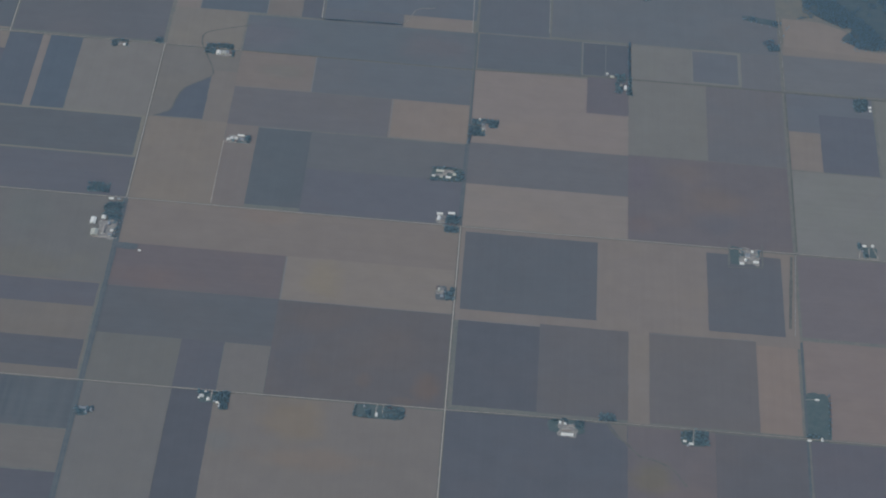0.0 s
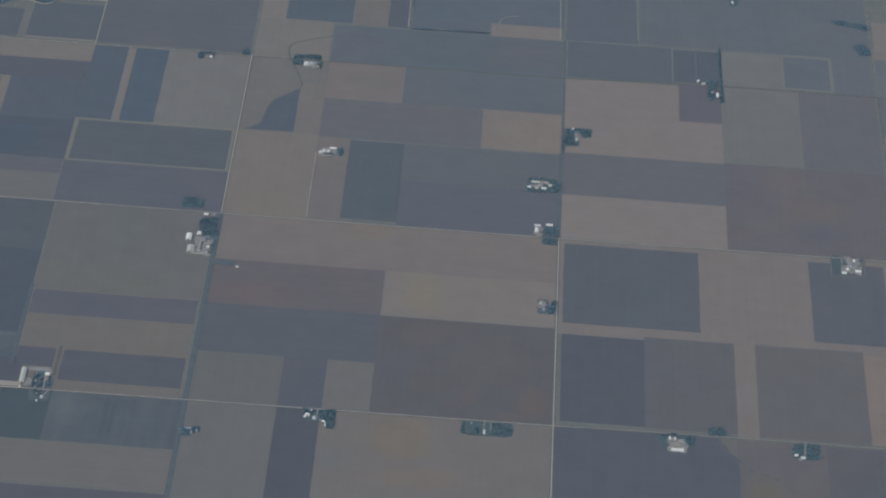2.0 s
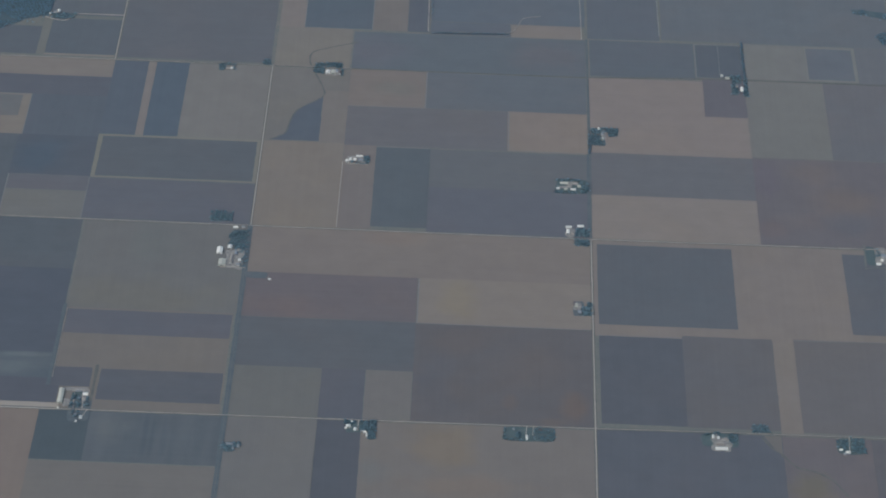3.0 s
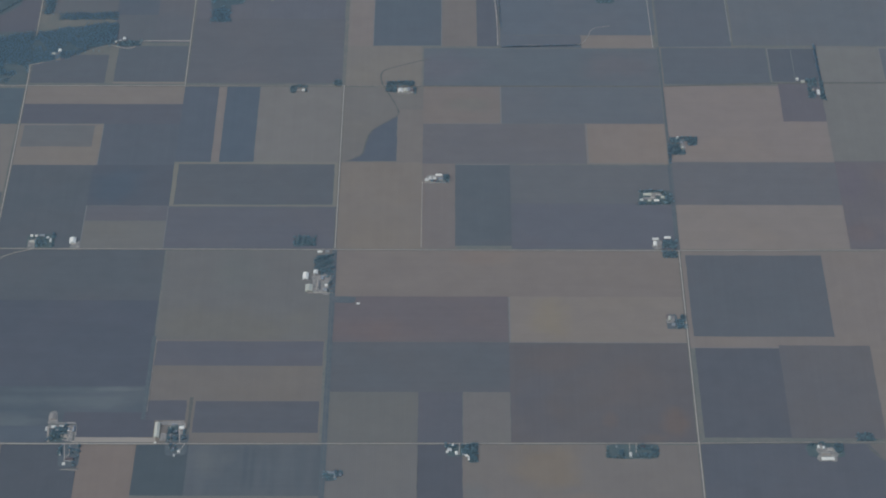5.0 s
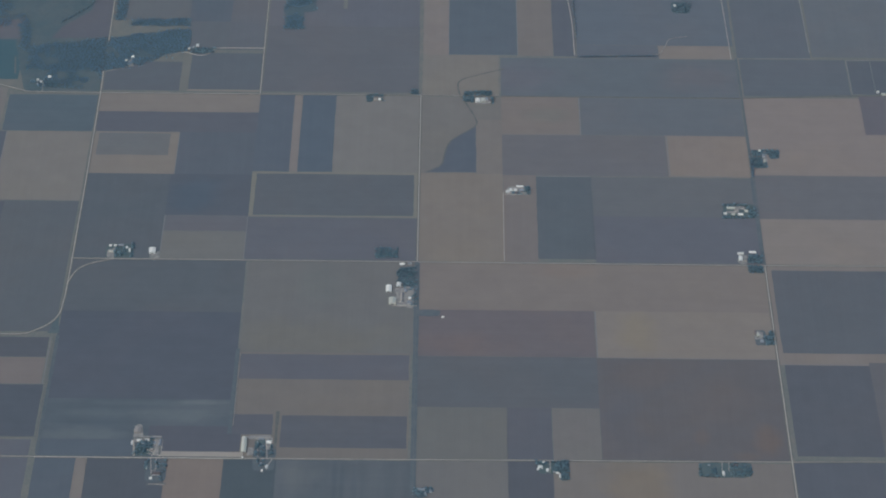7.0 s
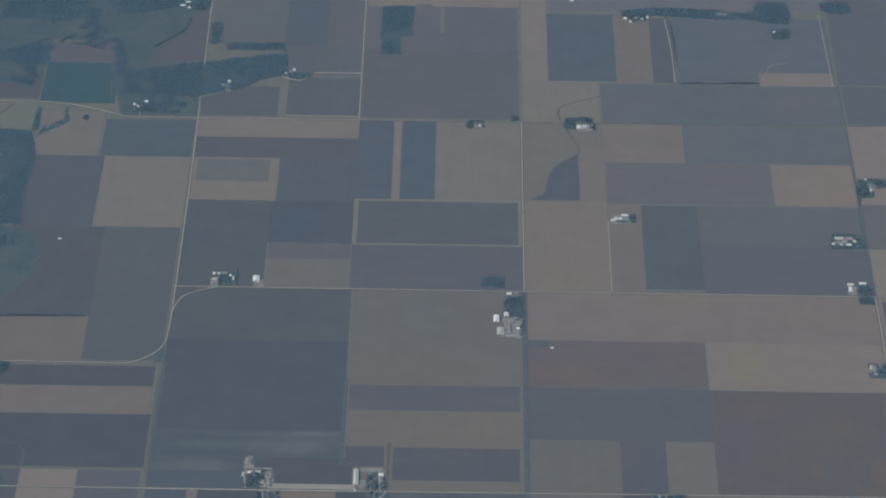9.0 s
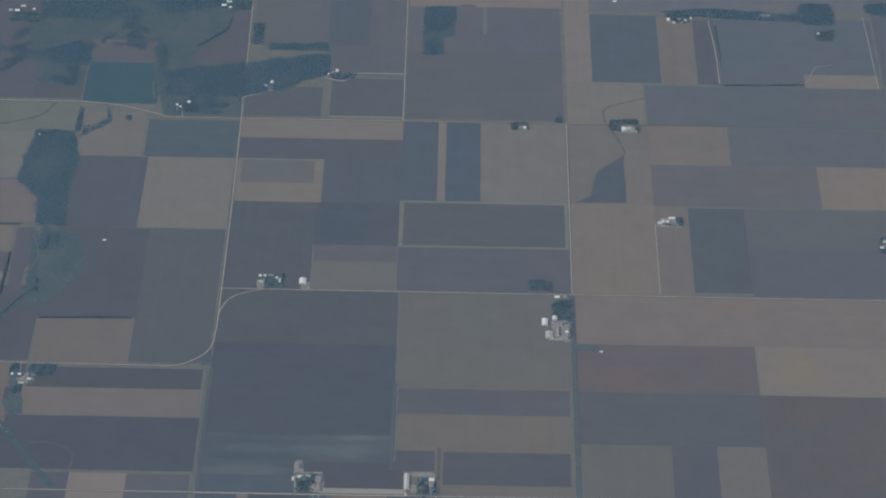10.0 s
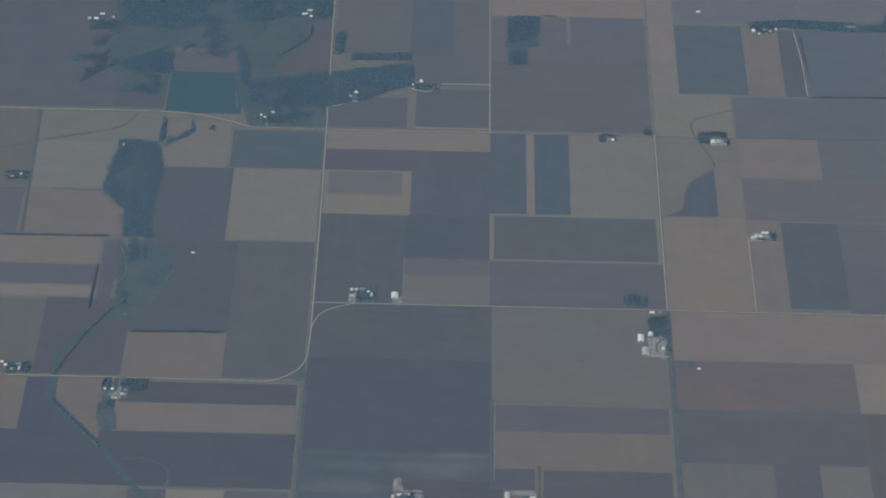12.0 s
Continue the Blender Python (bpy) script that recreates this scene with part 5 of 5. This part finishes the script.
building("shed", 1.3307, -1.0271, 1.7, 2.8, 1.0, "white", "n")
building("shed", 1.3461, -1.0327, 3.3, 2.1, 0.9, "tan", "e")
yard(1.2846, 1.3848, -1.0700, -1.0036, "lawn")
yard(1.3100, 1.3640, -1.0900, -1.0200, "gravel")
yard(1.2816, 1.3100, -1.0463, -1.0104, "rough")
grove(1.2900, 1.3060, -1.0180, -1.0104, 3)
drive([(1.3250, -1.003), (1.3245, -1.048)], 0.8, YARD)
grove(1.3571, 1.3817, -1.0538, -1.0041, 12)
grove(1.32, 1.3354, -1.0106, -0.9995, 4)
grove(1.4220, 1.4720, -0.9950, -0.9560, 11)
building("barn", 1.6756, -1.0726, 3.3, 2.6, 1.1, "white", "e")
building("shed", 1.6579, -1.0614, 2.5, 2.0, 1.0, "white", "e")
building("shed", 1.6667, -1.0816, 2.1, 2.1, 0.9, "grey", "e")
drive([(1.6843, -0.9991), (1.681, -1.0657)])
yard(1.6492, 1.7233, -1.0814, -1.0042, "lawn")
grove(1.6864, 1.725, -1.0729, -0.9956, 24)
grove(1.648, 1.6773, -1.0522, -1.0135, 10)
yard(1.832, 1.8944, -0.0917, 0.0065, "gravel")
building("house", 1.8572, -0.0381, 3.6, 4.6, 1.2, "grey", "e")
building("shed", 1.8715, -0.0158, 1.8, 3.9, 1.1, "white", "n")
building("barn", 1.8387, -0.0863, 3.6, 3.0, 1.1, "white", "e")
building("barn", 1.881, -0.0727, 4.5, 3.0, 1.1, "white", "e")
silo(1.8511, -0.0655, 2.7, 1.3, "white")
grove(1.8329, 1.8531, -0.0431, -0.0004, 5)
grove(1.8798, 1.8934, -0.0422, -0.0028, 4)
drive([(1.8042, 0.0225), (1.8001, -0.102)], 1.4, DULL)
drive([(1.7964, -0.1123), (1.9036, -0.0975)], 1.4, DULL)
drive([(1.9005, -0.0916), (1.9023, 0.0325)], 1.4, DULL)
building("barn", 2.211, 0.0777, 2.7, 2.7, 1.0, "white", "e")
building("house", 2.2367, 0.0807, 2.3, 3.1, 1.1, "white", "n")
building("shed", 2.2043, 0.0462, 1.8, 2.5, 0.8, "grey", "e")
drive([(2.2006, 0.0683), (2.1922, 0.0072)])
drive([(2.192, 0.0039), (2.2516, 0.0106)])
drive([(2.2242, 0.0657), (2.2244, 0.0094)])
drive([(2.2366, 0.0744), (2.2498, 0.0103)])
grove(2.1905, 2.2042, 0.0476, 0.0947, 5)
grove(2.2051, 2.2222, 0.014, 0.0441, 5)
building("house", 2.2781, 0.9652, 2.5, 2.8, 1.1, "white", "e")
building("shed", 2.2782, 0.9423, 2.0, 2.2, 0.8, "white", "e")
grove(2.2241, 2.2738, 0.932, 1.0211, 22)
yard(1.9936, 2.0662, -1.0051, -0.7587, "lawn")
building("shed", 2.0313, -0.7973, 3.0, 2.1, 1.0, "white", "e")
drive([(2.0003, -0.799), (2.029, -0.7945)])
building("house", 2.0369, -0.9982, 1.7, 3.5, 1.1, "white", "n")
building("shed", 2.001, -1.0059, 2.9, 2.1, 0.9, "white", "e")
tree_row(2.0671, -0.7566, 2.0608, -0.9911, 5)
grove(1.9943, 2.0287, -0.9932, -0.9707, 5)
building("barn", -0.9173, 1.226, 2.6, 3.4, 1.3, "white", "n")
building("shed", -0.9358, 1.2058, 2.4, 2.5, 0.9, "cream", "e")
yard(-0.9302, -0.9127, 1.1697, 1.2207, "gravel")
building("barn", -0.7173, 1.309, 2.4, 3.4, 1.3, "white", "n")
building("shed", -0.7433, 1.2886, 1.4, 2.1, 0.8, "white", "e")
building("shed", -0.7294, 1.3007, 2.4, 1.9, 0.7, "grey", "e")
grove(-0.7377, -0.6603, 1.2604, 1.2973, 18)
building("barn", -1.168, 1.0885, 2.6, 2.9, 1.3, "white", "e")
building("shed", -1.2034, 1.0701, 1.9, 2.4, 1.0, "white", "e")
building("house", -1.1917, 1.057, 1.9, 2.2, 1.1, "white", "e")
building("shed", -1.2012, 1.0423, 1.4, 2.6, 0.8, "grey", "e")
drive([(-1.1853, 1.0567), (-1.1816, 0.9928)])
grove(-1.1786, -1.1355, 1.0224, 1.0615, 12)
building("barn", -1.0872, 1.7749, 4.4, 2.4, 1.1, "white", "e")
building("barn", -1.1025, 1.7503, 4.4, 2.8, 1.1, "white", "e")
building("house", -1.0817, 1.7358, 2.5, 2.6, 1.0, "white", "e")
grove(-1.0701, -1.0153, 1.7219, 1.8013, 22)
building("barn", -1.754, 1.7192, 3.9, 2.4, 1.1, "white", "e")
building("barn", -1.7921, 1.6869, 2.9, 3.4, 1.1, "cream", "e")
building("barn", -1.7703, 1.6868, 3.9, 3.4, 1.1, "white", "e")
building("shed", -1.7168, 1.698, 2.0, 2.1, 0.9, "white", "e")
grove(-1.7896, -1.6939, 1.6102, 1.6805, 36)
yard(-1.5220, -1.4720, -0.5010, -0.4870, "gravel")
yard(-1.5000, -1.4880, -0.5160, -0.4620, "gravel")
yard(-1.5200, -1.4700, -0.5195, -0.4550, "rough")
building("shed", -1.5334, -0.471, 1.6, 1.9, 1.0, "white", "e")
building("barn", -1.5136, -0.4711, 2.1, 1.9, 1.0, "white", "e")
building("house", -1.5011, -0.4902, 2.0, 2.1, 1.1, "tan", "e")
building("barn", -1.4855, -0.4948, 2.5, 1.9, 1.0, "white", "e")
building("barn", -1.505, -0.5142, 4.1, 1.9, 0.8, "cream", "e")
building("shed", -1.4767, -0.4748, 2.5, 2.1, 0.9, "grey", "e")
drive([(-1.5165, -0.4096), (-1.5132, -0.4596)])
grove(-1.5433, -1.5175, -0.4768, -0.4187, 12)
grove(-1.4700, -1.4192, -0.476, -0.4156, 32)
grove(-1.4938, -1.4700, -0.455, -0.4156, 10)
grove(-1.531, -1.5039, -0.5614, -0.5233, 8)
building("barn", -1.8255, -0.3494, 2.1, 2.0, 1.0, "white", "e")
building("barn", -1.8142, -0.3662, 2.1, 2.7, 1.1, "white", "n")
building("barn", -1.7756, -0.3807, 1.7, 4.3, 1.1, "white", "n")
building("barn", -1.7797, -0.3588, 3.7, 2.0, 1.0, "grey", "e")
building("house", -1.7954, -0.382, 2.5, 2.0, 1.0, "grey", "e")
grove(-1.8146, -1.7809, -0.4069, -0.3452, 10)
grove(-1.7719, -1.7474, -0.4026, -0.3436, 12)
building("barn", 0.3438, 1.6995, 2.9, 4.1, 1.3, "white", "n")
building("shed", 0.3605, 1.6823, 2.0, 2.7, 0.9, "white", "e")
building("house", 0.4169, 1.7128, 2.0, 3.4, 1.1, "white", "n")
building("barn", 0.3983, 1.699, 2.5, 3.4, 1.1, "cream", "e")
building("barn", 0.3791, 1.7103, 2.9, 2.6, 1.0, "grey", "e")
building("shed", 0.3847, 1.6838, 2.4, 2.2, 0.8, "tan", "e")
grove(0.3349, 0.4263, 1.7142, 1.7498, 22)
grove(0.3568, 0.4115, 1.683, 1.7224, 8)
yard(0.6404, 0.6771, 1.7392, 1.7551, "gravel")
building("barn", 0.651, 1.7432, 4.9, 1.9, 0.9, "grey", "e")
building("barn", 0.1717, 1.8274, 3.5, 2.2, 1.0, "white", "e")
building("barn", -1.9201, 0.6593, 2.7, 2.3, 1.0, "white", "e")
building("house", -1.8933, 0.674, 1.8, 2.3, 1.0, "white", "n")
building("shed", -1.9357, 0.6493, 1.8, 2.0, 0.8, "grey", "e")
grove(-1.9381, -1.8629, 0.6438, 0.6974, 20)
building("shed", -1.3502, 0.246, 2.6, 1.8, 0.9, "white", "e")
building("house", -1.3463, 0.9672, 2.3, 2.8, 1.1, "brown", "e")
grove(-1.3564, -1.3358, 0.9748, 0.9995, 4)
building("shed", -1.6069, 0.8655, 1.4, 2.0, 0.8, "white", "e")
drive([(-0.7437, -0.9322), (-0.7376, -1.009)])
drive([(-0.709, -0.945), (-0.6834, -0.9869)])
drive([(-0.6834, -0.9869), (-0.6892, -1.0081)])
drive([(-0.6739, -0.9337), (-0.6843, -0.9949)])
drive([(-0.7042, -0.9289), (-0.6765, -0.9391)])
drive([(-0.6856, -1.076), (-0.6742, -1.0706)])
drive([(-0.6885, -1.1355), (-0.6469, -1.1399)])
building("shed", -0.6713, -0.947, 1.6, 7.5, 0.9, "grey", "n")
yard(0.0025, 0.0681, -0.3008, -0.2675, "rough")
building("house", 1.5552, 1.6198, 2.0, 3.6, 1.1, "white", "n")
grove(1.544, 1.5745, 1.5956, 1.6504, 6)
building("house", 0.824, 1.6221, 2.0, 2.6, 1.0, "white", "n")
grove(0.8105, 0.8761, 1.572, 1.6506, 12)
drive([(-0.7429, -0.9238), (-0.6688, -0.9234)], 1.4, DULL)
drive([(-0.6703, -0.9234), (-0.6695, -1.0014)], 1.4, DULL)
drive([(-0.7416, -0.9374), (-0.7343, -1.0072)])
drive([(-0.7291, -0.9589), (-0.6855, -0.9908)])
drive([(-0.6988, -0.9425), (-0.6733, -0.9585)])
drive([(-0.7, -0.9963), (-0.666, -1.0068)])
drive([(-0.6931, -1.1388), (-0.6431, -1.1333)], 1.4, DULL)
drive([(-0.4286, -0.9165), (-0.3756, -0.9162)])
drive([(-0.3756, -0.9162), (-0.3738, -0.946)])
building("shed", -0.6909, -0.9287, 2.0, 2.2, 0.8, "tan", "e")
building("shed", -0.7162, -0.9501, 2.4, 1.8, 0.7, "grey", "e")
building("shed", -0.6734, -0.9556, 1.6, 3.0, 0.8, "grey", "n")
building("shed", -0.3986, -0.9593, 2.0, 2.2, 0.8, "grey", "e")
yard(1.8054, 1.8324, -0.0927, 0.0121, "lawn")
yard(2.204, 2.2485, 0.0094, 0.073, "lawn")
drive([(-1.2905, 1.2239), (-1.2792, 1.1095)], 1.4, DULL)
